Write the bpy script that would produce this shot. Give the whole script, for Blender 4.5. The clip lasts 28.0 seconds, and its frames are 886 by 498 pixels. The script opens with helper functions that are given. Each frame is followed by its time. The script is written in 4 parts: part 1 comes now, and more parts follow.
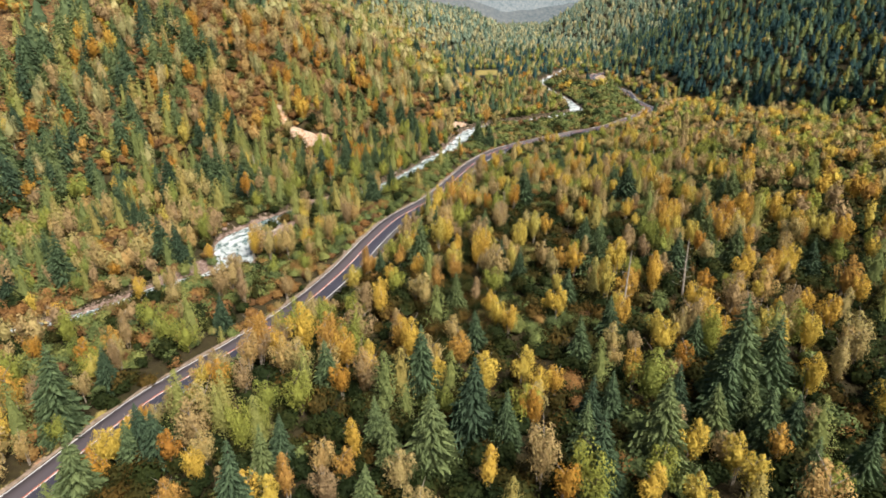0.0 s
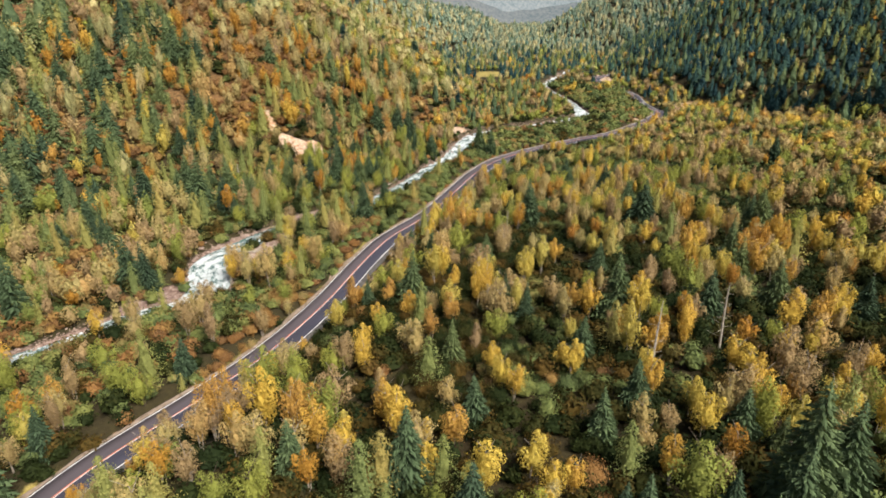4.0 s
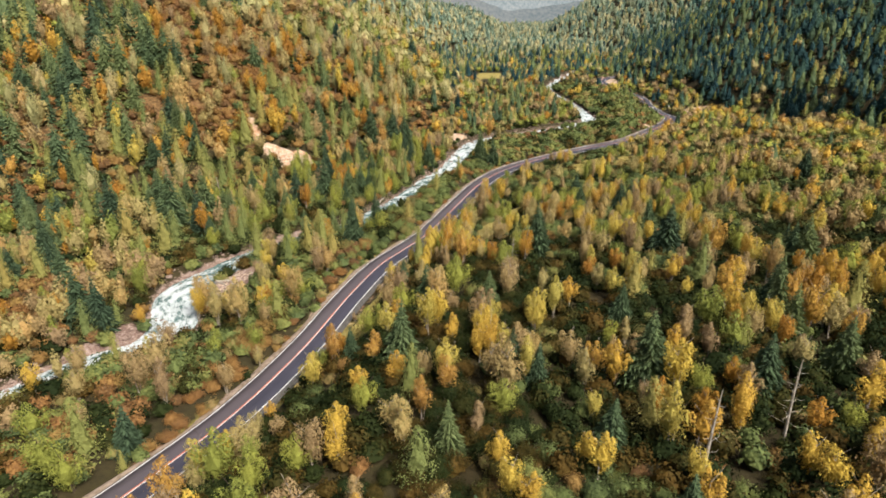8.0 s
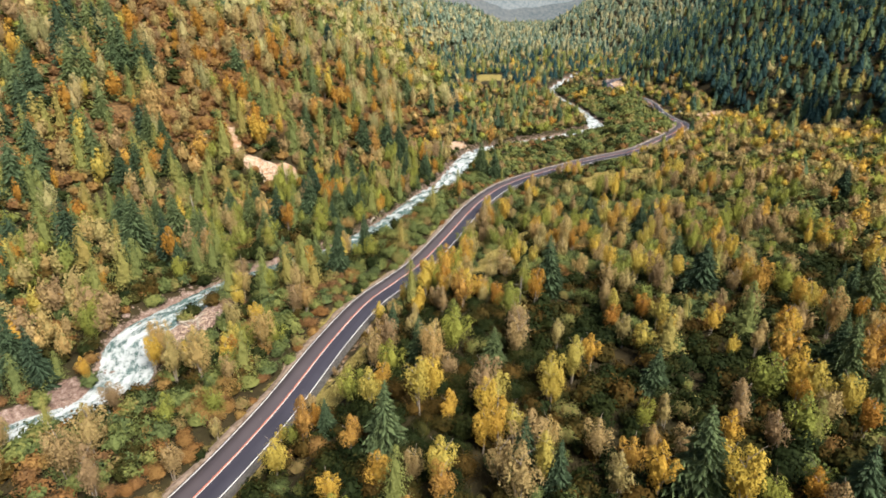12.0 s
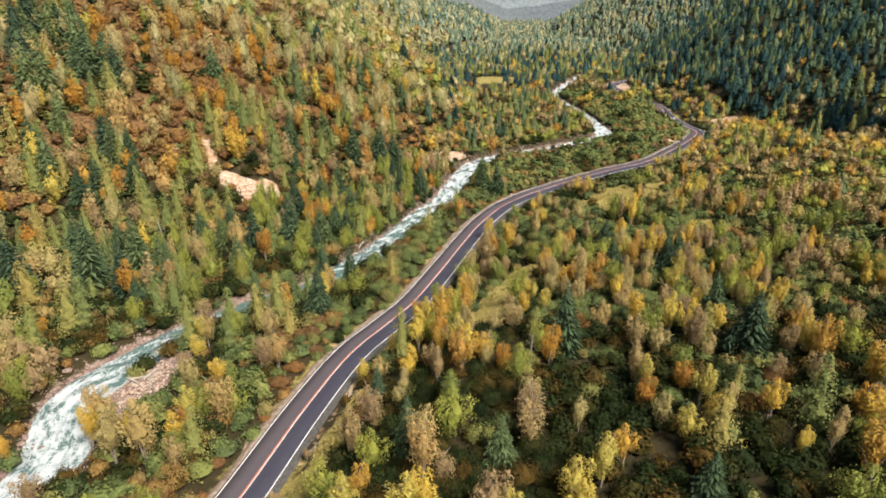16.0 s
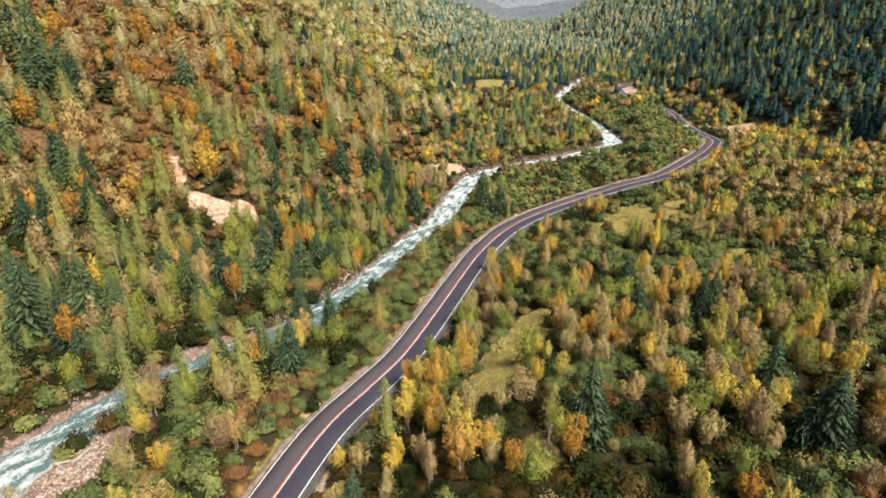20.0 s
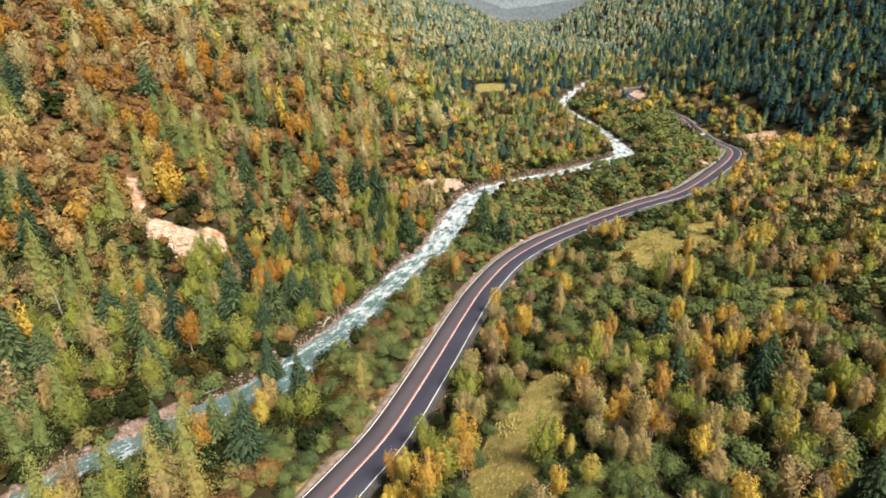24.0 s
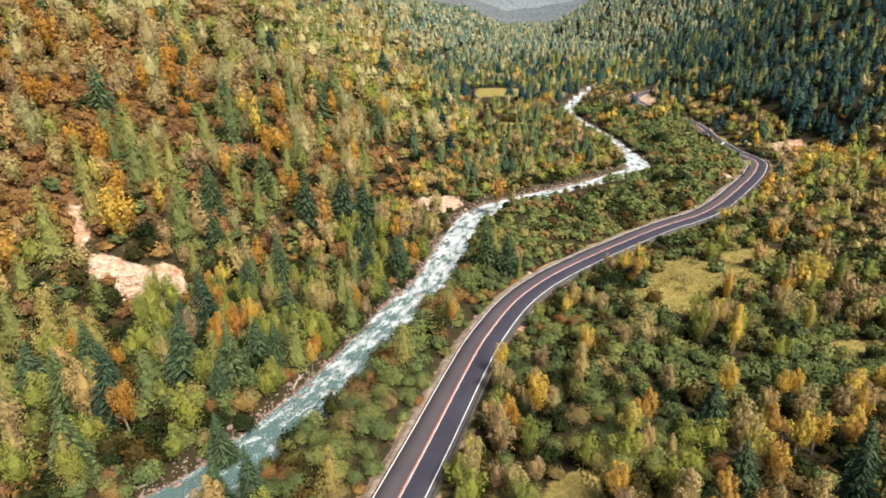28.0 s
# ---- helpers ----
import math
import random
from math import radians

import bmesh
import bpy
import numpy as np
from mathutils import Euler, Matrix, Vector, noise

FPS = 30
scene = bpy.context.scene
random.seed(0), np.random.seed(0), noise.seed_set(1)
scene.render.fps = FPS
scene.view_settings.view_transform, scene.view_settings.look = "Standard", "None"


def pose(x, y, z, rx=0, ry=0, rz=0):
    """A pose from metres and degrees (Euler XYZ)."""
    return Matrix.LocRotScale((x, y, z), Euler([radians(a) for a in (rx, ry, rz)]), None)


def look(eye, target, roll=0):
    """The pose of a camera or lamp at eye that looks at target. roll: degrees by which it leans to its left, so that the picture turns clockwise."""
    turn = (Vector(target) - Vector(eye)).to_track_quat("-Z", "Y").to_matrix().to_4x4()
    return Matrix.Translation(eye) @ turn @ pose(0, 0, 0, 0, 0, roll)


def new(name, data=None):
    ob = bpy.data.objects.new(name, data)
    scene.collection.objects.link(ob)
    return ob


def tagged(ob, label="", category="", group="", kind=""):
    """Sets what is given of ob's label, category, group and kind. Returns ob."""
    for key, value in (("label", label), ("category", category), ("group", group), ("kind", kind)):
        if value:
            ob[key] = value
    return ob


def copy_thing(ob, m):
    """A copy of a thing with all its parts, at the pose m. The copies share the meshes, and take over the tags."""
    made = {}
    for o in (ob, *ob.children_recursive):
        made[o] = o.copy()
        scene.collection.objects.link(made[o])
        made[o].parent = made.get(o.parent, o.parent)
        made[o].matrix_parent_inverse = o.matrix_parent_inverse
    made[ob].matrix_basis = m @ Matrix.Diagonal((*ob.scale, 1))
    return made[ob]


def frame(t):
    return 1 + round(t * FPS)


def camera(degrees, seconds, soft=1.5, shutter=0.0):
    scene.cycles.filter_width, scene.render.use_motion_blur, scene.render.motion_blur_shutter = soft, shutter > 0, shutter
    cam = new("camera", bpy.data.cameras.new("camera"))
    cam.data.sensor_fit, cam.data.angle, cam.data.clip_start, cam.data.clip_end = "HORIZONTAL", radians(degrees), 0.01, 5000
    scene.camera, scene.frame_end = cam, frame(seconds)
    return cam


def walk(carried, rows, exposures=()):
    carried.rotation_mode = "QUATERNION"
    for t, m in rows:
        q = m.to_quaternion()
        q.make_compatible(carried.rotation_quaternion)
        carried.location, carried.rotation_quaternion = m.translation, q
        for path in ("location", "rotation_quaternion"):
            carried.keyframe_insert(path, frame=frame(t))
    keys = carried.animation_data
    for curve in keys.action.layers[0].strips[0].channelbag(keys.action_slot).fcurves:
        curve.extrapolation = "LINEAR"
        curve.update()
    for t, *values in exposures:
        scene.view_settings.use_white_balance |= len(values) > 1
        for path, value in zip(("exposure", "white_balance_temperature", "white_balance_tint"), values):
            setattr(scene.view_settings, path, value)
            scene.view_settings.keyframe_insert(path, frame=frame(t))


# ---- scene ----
cam = camera(73.5, 28.0, soft=1.7)
# seconds, x, y, z, pitch, yaw to the left, roll
PATH = [
    (0, 0.05, -1.34, 59.42, -21.779, 2.346, -0.123),
    (2, 0.32, 7.39, 59.39, -21.789, 2.411, -0.057),
    (4, 0.44, 17.16, 59.43, -21.817, 2.448, -0.005),
    (6, 0.43, 27.56, 59.52, -21.861, 2.46, 0.034),
    (8, 0.35, 38.32, 59.67, -21.913, 2.452, 0.057),
    (10, 0.23, 49.29, 59.85, -21.97, 2.429, 0.065),
    (12, 0.08, 60.38, 60.06, -22.026, 2.396, 0.057),
    (14, -0.05, 71.56, 60.26, -22.076, 2.356, 0.033),
    (16, -0.16, 82.86, 60.45, -22.116, 2.315, -0.008),
    (18, -0.23, 94.32, 60.58, -22.14, 2.276, -0.067),
    (20, -0.25, 105.98, 60.63, -22.143, 2.245, -0.144),
    (22, -0.22, 117.86, 60.57, -22.12, 2.225, -0.24),
    (24, -0.13, 129.93, 60.35, -22.067, 2.222, -0.355),
    (26, -0.01, 142.12, 59.93, -21.978, 2.239, -0.489),
    (28, 0.15, 154.25, 59.27, -21.848, 2.282, -0.645),
]


def aimed(x, y, z, pitch, yaw, roll):
    return pose(x, y, z, 90 + pitch, 0, yaw) @ pose(0, 0, 0, 0, 0, roll)


walk(cam, [(t, aimed(*row)) for t, *row in PATH])

# ---- light ----
SUN_ELEVATION, SUN_AZIMUTH = 52.0, 138.0  # degrees; azimuth from +y towards +x
world = bpy.data.worlds.new("sky")
world.use_nodes = True
scene.world = world
sky = world.node_tree.nodes.new("ShaderNodeTexSky")
sky.sky_type, sky.sun_disc = "NISHITA", False
sky.sun_elevation, sky.sun_rotation = radians(SUN_ELEVATION), radians(SUN_AZIMUTH)
sky.air_density, sky.dust_density, sky.ozone_density = 1.0, 3.0, 1.0
world.node_tree.links.new(sky.outputs[0], world.node_tree.nodes["Background"].inputs[0])
world.node_tree.nodes["Background"].inputs[1].default_value = 0.052

sun = new("sun", bpy.data.lights.new("sun", "SUN"))
sun.data.energy, sun.data.angle, sun.data.color = 4.9, radians(25), (1.0, 0.94, 0.85)
e, a = radians(SUN_ELEVATION), radians(SUN_AZIMUTH)
sun.matrix_world = look((400 * math.cos(e) * math.sin(a), 400 * math.cos(e) * math.cos(a), 400 * math.sin(e)), (0, 0, 0))
scene.view_settings.exposure = 0.66


# ---- materials ----
class Nodes:
    """A short hand for node materials."""

    def __init__(self, name):
        self.mat = bpy.data.materials.new(name)
        self.mat.use_nodes = True
        self.tree = self.mat.node_tree
        self.bsdf = self.tree.nodes["Principled BSDF"]
        self.out = self.tree.nodes["Material Output"]

    def add(self, kind, **values):
        node = self.tree.nodes.new(kind)
        for key, value in values.items():
            node.inputs[key.replace("_", " ")].default_value = value
        return node

    def link(self, a, b):
        self.tree.links.new(a, b)

    def noise(self, scale, detail=4.0, rough=0.6, vector=None):
        node = self.add("ShaderNodeTexNoise", Scale=scale, Detail=detail, Roughness=rough)
        if vector is None:
            vector = self.add("ShaderNodeTexCoord").outputs["Object"]
        self.link(vector, node.inputs["Vector"])
        return node.outputs["Fac"]

    def ramp(self, fac, stops):
        node = self.add("ShaderNodeValToRGB")
        while len(node.color_ramp.elements) < len(stops):
            node.color_ramp.elements.new(0.5)
        for element, (at, colour) in zip(node.color_ramp.elements, stops):
            element.position, element.color = at, (*colour, 1)
        self.link(fac, node.inputs[0])
        return node.outputs[0]

    def mix(self, fac, a, b, blend="MIX"):
        node = self.tree.nodes.new("ShaderNodeMix")
        node.data_type, node.blend_type = "RGBA", blend
        for socket, value in ((node.inputs[0], fac), (node.inputs[6], a), (node.inputs[7], b)):
            if isinstance(value, (int, float)):
                socket.default_value = value
            elif isinstance(value, tuple):
                socket.default_value = (*value, 1)
            else:
                self.link(value, socket)
        return node.outputs[2]

    def math(self, op, a, b=0.0, c=0.0):
        node = self.tree.nodes.new("ShaderNodeMath")
        node.operation = op
        for socket, value in zip(node.inputs, (a, b, c)):
            if isinstance(value, (int, float)):
                socket.default_value = value
            else:
                self.link(value, socket)
        return node.outputs[0]

    def bump(self, height, strength, distance=0.1):
        node = self.add("ShaderNodeBump", Strength=strength, Distance=distance)
        self.link(height, node.inputs["Height"])
        self.link(node.outputs[0], self.bsdf.inputs["Normal"])

    def paint(self, colour, rough=0.8):
        if isinstance(colour, tuple):
            self.bsdf.inputs["Base Color"].default_value = (*colour, 1)
        else:
            self.link(colour, self.bsdf.inputs["Base Color"])
        self.bsdf.inputs["Roughness"].default_value = rough
        self.bsdf.inputs["Specular IOR Level"].default_value = 0.25
        return self.mat


def foliage(name, stops, per_object, glow=0.12):
    """Leaves: one tint a tree (the object's random number, or the tree's own tint), varied from leaf spray to leaf spray, part of the light shining through."""
    n = Nodes(name)
    if per_object:
        tint = n.add("ShaderNodeObjectInfo").outputs["Random"]
    else:
        node = n.add("ShaderNodeAttribute")
        node.attribute_name = "tint"
        tint = node.outputs["Fac"]
    island = n.add("ShaderNodeNewGeometry").outputs["Random Per Island"]
    spread = n.math("MULTIPLY_ADD", island, 0.2, -0.1)
    colour = n.ramp(n.math("ADD", tint, spread), stops)
    light = n.math("MULTIPLY_ADD", island, 0.36, 0.8)
    grey = n.add("ShaderNodeCombineColor")
    for socket in grey.inputs[:3]:
        n.link(light, socket)
    colour = n.mix(1.0, colour, grey.outputs[0], "MULTIPLY")
    n.paint(colour, 0.7)
    n.bsdf.inputs["Specular IOR Level"].default_value = 0.06
    through_leaf = n.add("ShaderNodeBsdfTranslucent")
    n.link(colour, through_leaf.inputs[0])
    both = n.add("ShaderNodeMixShader", Fac=glow)
    n.link(n.bsdf.outputs[0], both.inputs[1])
    n.link(through_leaf.outputs[0], both.inputs[2])
    n.link(both.outputs[0], n.out.inputs[0])
    return n.mat


LEAVES = {
    "gold": ((0.0, (0.37, 0.205, 0.06)), (0.3, (0.50, 0.305, 0.055)), (0.7, (0.54, 0.39, 0.07)), (1.0, (0.40, 0.34, 0.085))),
    "tan": ((0.0, (0.27, 0.185, 0.10)), (0.4, (0.35, 0.25, 0.11)), (0.75, (0.35, 0.295, 0.115)), (1.0, (0.43, 0.275, 0.105))),
    "amber": ((0.0, (0.36, 0.18, 0.035)), (0.5, (0.42, 0.23, 0.04)), (1.0, (0.34, 0.16, 0.035))),
    "lime": ((0.0, (0.19, 0.215, 0.05)), (0.5, (0.28, 0.285, 0.055)), (1.0, (0.16, 0.19, 0.05))),
    "larch": ((0.0, (0.145, 0.18, 0.065)), (0.45, (0.215, 0.235, 0.072)), (0.8, (0.28, 0.265, 0.08)), (1.0, (0.33, 0.26, 0.08))),
    "spruce": ((0.0, (0.055, 0.088, 0.052)), (0.5, (0.090, 0.132, 0.064)), (1.0, (0.155, 0.19, 0.075))),
    # green conifer needles with the haze's blue painted in
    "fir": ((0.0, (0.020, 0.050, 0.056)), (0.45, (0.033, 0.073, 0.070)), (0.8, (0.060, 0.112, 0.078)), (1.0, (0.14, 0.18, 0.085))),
    # yellow larch needles, lifted paler so the colour carries the slope's haze
    "pale": ((0.0, (0.30, 0.285, 0.125)), (0.5, (0.40, 0.37, 0.165)), (1.0, (0.44, 0.35, 0.16))),
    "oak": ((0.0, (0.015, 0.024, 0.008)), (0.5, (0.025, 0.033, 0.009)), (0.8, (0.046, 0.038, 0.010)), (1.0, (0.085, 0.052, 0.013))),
    "willow": ((0.0, (0.078, 0.105, 0.042)), (0.45, (0.128, 0.158, 0.052)), (0.8, (0.190, 0.202, 0.060)), (1.0, (0.205, 0.145, 0.060))),
    "rust": ((0.0, (0.165, 0.095, 0.045)), (0.5, (0.25, 0.128, 0.045)), (1.0, (0.28, 0.18, 0.06))),
    # far woods: aerial haze painted into the leaf colour as a pale blue-green
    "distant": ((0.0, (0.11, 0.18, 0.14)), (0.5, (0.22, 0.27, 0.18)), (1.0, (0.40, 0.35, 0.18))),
}
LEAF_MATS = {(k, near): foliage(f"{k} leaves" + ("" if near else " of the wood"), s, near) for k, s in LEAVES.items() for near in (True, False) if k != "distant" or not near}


def make_bark(name, dark, light):
    n = Nodes(name)
    fac = n.noise(3.0, 5.0)
    n.paint(n.ramp(fac, ((0.35, dark), (0.65, light))), 0.9)
    n.bump(fac, 0.5, 0.03)
    return n.mat


DRY_GRASS = foliage("dry grass", ((0.0, (0.40, 0.33, 0.12)), (0.5, (0.46, 0.37, 0.14)), (1.0, (0.34, 0.31, 0.10))), True, 0.15)


BIRCH_BARK = make_bark("birch bark", (0.16, 0.12, 0.09), (0.45, 0.40, 0.33))
DARK_BARK = make_bark("conifer bark", (0.05, 0.035, 0.025), (0.12, 0.09, 0.065))
DEAD_WOOD = make_bark("weathered dead wood", (0.22, 0.18, 0.14), (0.5, 0.45, 0.38))


def make_ground():
    """Leaf litter and moss, turned to grass, earth or gravel by the sheet's cover values."""
    n = Nodes("valley ground")
    fine, broad = n.noise(0.9, 6.0), n.noise(0.06, 4.0)
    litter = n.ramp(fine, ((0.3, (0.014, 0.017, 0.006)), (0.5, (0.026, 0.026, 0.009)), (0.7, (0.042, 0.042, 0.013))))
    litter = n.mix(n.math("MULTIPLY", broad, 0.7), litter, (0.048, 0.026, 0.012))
    grass = n.ramp(n.noise(0.45, 8.0, 0.72), ((0.34, (0.17, 0.14, 0.04)), (0.5, (0.36, 0.27, 0.08)), (0.64, (0.54, 0.41, 0.15))))
    grass = n.mix(n.math("MULTIPLY", broad, 0.5), grass, (0.13, 0.14, 0.035))
    patchy = n.ramp(n.noise(0.17, 6.0, 0.7), ((0.42, (0.0, 0.0, 0.0)), (0.58, (1.0, 1.0, 1.0))))
    grass = n.mix(n.math("MULTIPLY", patchy, 0.6), grass, (0.15, 0.13, 0.035))
    earth = n.ramp(n.noise(0.4, 8.0, 0.72), ((0.34, (0.20, 0.095, 0.05)), (0.46, (0.38, 0.22, 0.13)), (0.56, (0.52, 0.38, 0.27)), (0.66, (0.62, 0.51, 0.41))))
    gravel = n.ramp(n.noise(0.9, 9.0, 0.8), ((0.34, (0.07, 0.042, 0.034)), (0.5, (0.19, 0.125, 0.10)), (0.66, (0.42, 0.33, 0.29))))
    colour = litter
    heath = n.ramp(fine, ((0.3, (0.085, 0.048, 0.022)), (0.5, (0.16, 0.085, 0.034)), (0.7, (0.21, 0.13, 0.05))))
    for name, layer in (("heath", heath), ("grass", grass), ("earth", earth), ("gravel", gravel)):
        node = n.add("ShaderNodeAttribute")
        node.attribute_name = name
        edge = n.math("MULTIPLY_ADD", fine, 1.0, -0.5)
        cover = n.add("ShaderNodeMapRange")
        cover.inputs[1].default_value, cover.inputs[2].default_value = 0.35, 0.65
        n.link(n.math("ADD", node.outputs["Fac"], edge), cover.inputs[0])
        colour = n.mix(cover.outputs[0], colour, layer)
    n.paint(colour, 0.95)
    n.bump(n.noise(0.8, 8.0, 0.7), 0.8, 0.35)
    return n.mat


def make_asphalt():
    n = Nodes("asphalt")
    where = n.add("ShaderNodeAttribute")
    where.attribute_name = "across"
    broad, fine = n.noise(0.12, 5.0), n.noise(6.0, 4.0)
    left = n.ramp(broad, ((0.3, (0.070, 0.058, 0.066)), (0.7, (0.093, 0.077, 0.085))))
    right = n.ramp(broad, ((0.3, (0.030, 0.029, 0.043)), (0.7, (0.044, 0.042, 0.060))))
    side = n.add("ShaderNodeMapRange")
    side.inputs[1].default_value, side.inputs[2].default_value = -0.4, 0.4
    n.link(where.outputs["Fac"], side.inputs[0])
    colour = n.mix(side.outputs[0], left, right)
    dust = n.math("GREATER_THAN", n.noise(0.35, 6.0, 0.65), 0.69)
    colour = n.mix(n.math("MULTIPLY", dust, 0.3), colour, (0.24, 0.22, 0.20))
    colour = n.mix(n.math("MULTIPLY", fine, 0.10), colour, (0.15, 0.15, 0.16))
    n.paint(colour, 0.6)
    n.bump(fine, 0.15, 0.01)
    return n.mat


def make_plain(name, dark, light, scale, rough=0.8, bump=0.2):
    n = Nodes(name)
    fac = n.noise(scale, 6.0, 0.65)
    n.paint(n.ramp(fac, ((0.32, dark), (0.68, light))), rough)
    n.bump(fac, bump, 0.05)
    return n.mat


def make_water():
    """Fast turquoise melt water, broken into white foam in streaks."""
    n = Nodes("white water")
    co = n.add("ShaderNodeAttribute")
    co.attribute_name = "flow"
    place = co.outputs["Vector"]
    stretch = n.add("ShaderNodeMapping")
    stretch.inputs["Scale"].default_value = (0.5, 0.2, 1.0)
    n.link(place, stretch.inputs["Vector"])
    swirl = n.noise(1.0, 8.0, 0.72, stretch.outputs[0])
    small = n.noise(2.4, 6.0, 0.7, place)
    rapid = n.add("ShaderNodeAttribute")
    rapid.attribute_name = "rapid"
    foam = n.math("ADD", n.math("ADD", swirl, n.math("MULTIPLY_ADD", small, 0.35, -0.175)), n.math("MULTIPLY_ADD", rapid.outputs["Fac"], 0.30, -0.15))
    white = n.add("ShaderNodeMapRange")
    white.inputs[1].default_value, white.inputs[2].default_value = 0.52, 0.66
    n.link(foam, white.inputs[0])
    deep = n.ramp(small, ((0.3, (0.055, 0.105, 0.10)), (0.7, (0.15, 0.235, 0.225))))
    n.paint(n.mix(white.outputs[0], deep, (0.58, 0.62, 0.63)), 0.25)
    n.bsdf.inputs["Specular IOR Level"].default_value = 0.5
    n.link(n.math("MULTIPLY_ADD", white.outputs[0], 0.5, 0.12), n.bsdf.inputs["Roughness"])
    n.bump(n.math("ADD", swirl, small), 0.9, 0.35)
    return n.mat


GROUND, ASPHALT, WATER = make_ground(), make_asphalt(), make_water()
WHITE_PAINT = make_plain("worn white road paint", (0.55, 0.54, 0.52), (0.80, 0.79, 0.77), 1.5, 0.6, 0.05)
RED_PAINT = make_plain("faded red road paint", (0.50, 0.12, 0.07), (0.68, 0.23, 0.15), 1.2, 0.6, 0.05)
CONCRETE = make_plain("concrete", (0.045, 0.042, 0.040), (0.12, 0.112, 0.104), 2.0, 0.85, 0.2)
GRAVEL_SHOULDER = make_plain("shoulder gravel", (0.13, 0.09, 0.06), (0.36, 0.28, 0.22), 0.9, 0.95, 0.5)
PALE_ROCK = make_plain("broken pale rock", (0.36, 0.25, 0.17), (0.62, 0.50, 0.39), 0.9, 0.9, 0.7)
ROCK = make_plain("river rock", (0.10, 0.062, 0.05), (0.36, 0.27, 0.22), 1.1, 0.85, 0.6)


# ---- plan: lines of the valley ----
rng = np.random.RandomState(7)
LATTICE = rng.rand(256, 256)


def value_noise(x, y, size):
    """Smooth noise from 0 to 1 with blobs of the given size in metres."""
    u, v = np.asarray(x) / size + 91.3, np.asarray(y) / size + 37.7
    i, j = np.floor(u).astype(int), np.floor(v).astype(int)
    f, g = u - i, v - j
    f, g = f * f * (3 - 2 * f), g * g * (3 - 2 * g)
    at = lambda p, q: LATTICE[p % 256, q % 256]
    return (at(i, j) * (1 - f) + at(i + 1, j) * f) * (1 - g) + (at(i, j + 1) * (1 - f) + at(i + 1, j + 1) * f) * g


def smooth(t, a, b):
    t = np.clip((t - a) / (b - a), 0, 1)
    return t * t * (3 - 2 * t)


def rounded(points, step=2.0):
    """A curve through the points, as an even row of plan places."""
    p = np.array([points[0], *points, points[-1]], float)
    rows = []
    for k in range(1, len(p) - 2):
        n = max(2, int(np.linalg.norm(p[k + 1] - p[k]) / step))
        t = np.linspace(0, 1, n, endpoint=False)[:, None]
        a, b, c, d = p[k - 1], p[k], p[k + 1], p[k + 2]
        rows.append(0.5 * (2 * b + (c - a) * t + (2 * a - 5 * b + 4 * c - d) * t**2 + (3 * b - a - 3 * c + d) * t**3))
    return np.vstack([*rows, p[-1:]])


def along(line, x, y):
    """For plan places: distance to the line, signed (right of it is positive), and the nearest row's number."""
    x, y = np.atleast_1d(x).astype(float), np.atleast_1d(y).astype(float)
    a, b = line[:-1], line[1:]
    d = b - a
    length2 = (d**2).sum(1)
    dist, row = np.empty(len(x)), np.empty(len(x))
    for s in range(0, len(x), 4000):
        px, py = x[s : s + 4000, None] - a[:, 0], y[s : s + 4000, None] - a[:, 1]
        t = np.clip((px * d[:, 0] + py * d[:, 1]) / length2, 0, 1)
        ex, ey = px - t * d[:, 0], py - t * d[:, 1]
        q = ex**2 + ey**2
        k = q.argmin(1)
        n = np.arange(len(k))
        side = np.sign(px[n, k] * d[k, 1] - py[n, k] * d[k, 0])
        dist[s : s + 4000], row[s : s + 4000] = np.sqrt(q[n, k]) * np.where(side == 0, 1, side), k + t[n, k]
    return dist, row


ROAD = rounded([(-95, -60), (-84, 0), (-74, 40), (-65.3, 66.4), (-58.5, 88), (-48.2, 107), (-40, 124), (-33.4, 145), (-28.4, 168), (-23.4, 186), (-17.5, 198), (-12.2, 209),
                (-6.3, 227), (0.4, 249), (5.2, 262.7), (13.6, 279.6), (27.9, 296.6), (56.7, 322.3), (78.3, 338.7), (101.1, 367), (114, 386), (120, 400), (118, 416), (118, 440), (121, 476),
                (113, 516), (112, 564), (140, 600)])
RIVER = rounded([(-230, 60), (-150, 98), (-110, 116), (-94, 127), (-85, 138), (-78.5, 144.5), (-71.5, 149.5), (-69, 157), (-71.5, 166), (-74.5, 176), (-70.5, 186.5), (-62.5, 200), (-51.5, 211.5), (-40, 222), (-33, 234), (-26, 247), (-20, 262), (-14, 279),
                 (-7.5, 294), (-2.5, 318), (5, 343), (22, 358), (44, 372), (60, 385), (72, 397), (72, 425), (70, 452), (62, 500), (66, 535), (86, 590), (104, 630)])
HILL_LEFT = rounded([(-520, -40), (-260, 130), (-148, 206), (-100, 240), (-58, 268), (-40, 306), (-17, 350), (2, 395), (8, 440), (-12, 500), (-42, 590), (-40, 700), (0, 850), (45, 980), (72, 1060), (40, 1160), (60, 1320), (-60, 1700)], 8)
HILL_RIGHT = rounded([(520, 0), (330, 150), (240, 265), (190, 345), (152, 405), (134, 455), (130, 520), (126, 575), (140, 640), (168, 760), (165, 900), (132, 1020), (112, 1130), (160, 1300), (300, 1700)], 8)


RIVER_Y, RIVER_HALF = [60, 130, 150, 168, 185, 200, 240, 310, 370, 400, 440, 520, 600, 700], [4.0, 3.2, 4.0, 5.2, 4.8, 4.6, 4.4, 4.8, 3.8, 4.6, 3.6, 3.3, 3.6, 3.6]


def road_z(y):
    return -6 + 0.026 * (np.asarray(y) - 150)


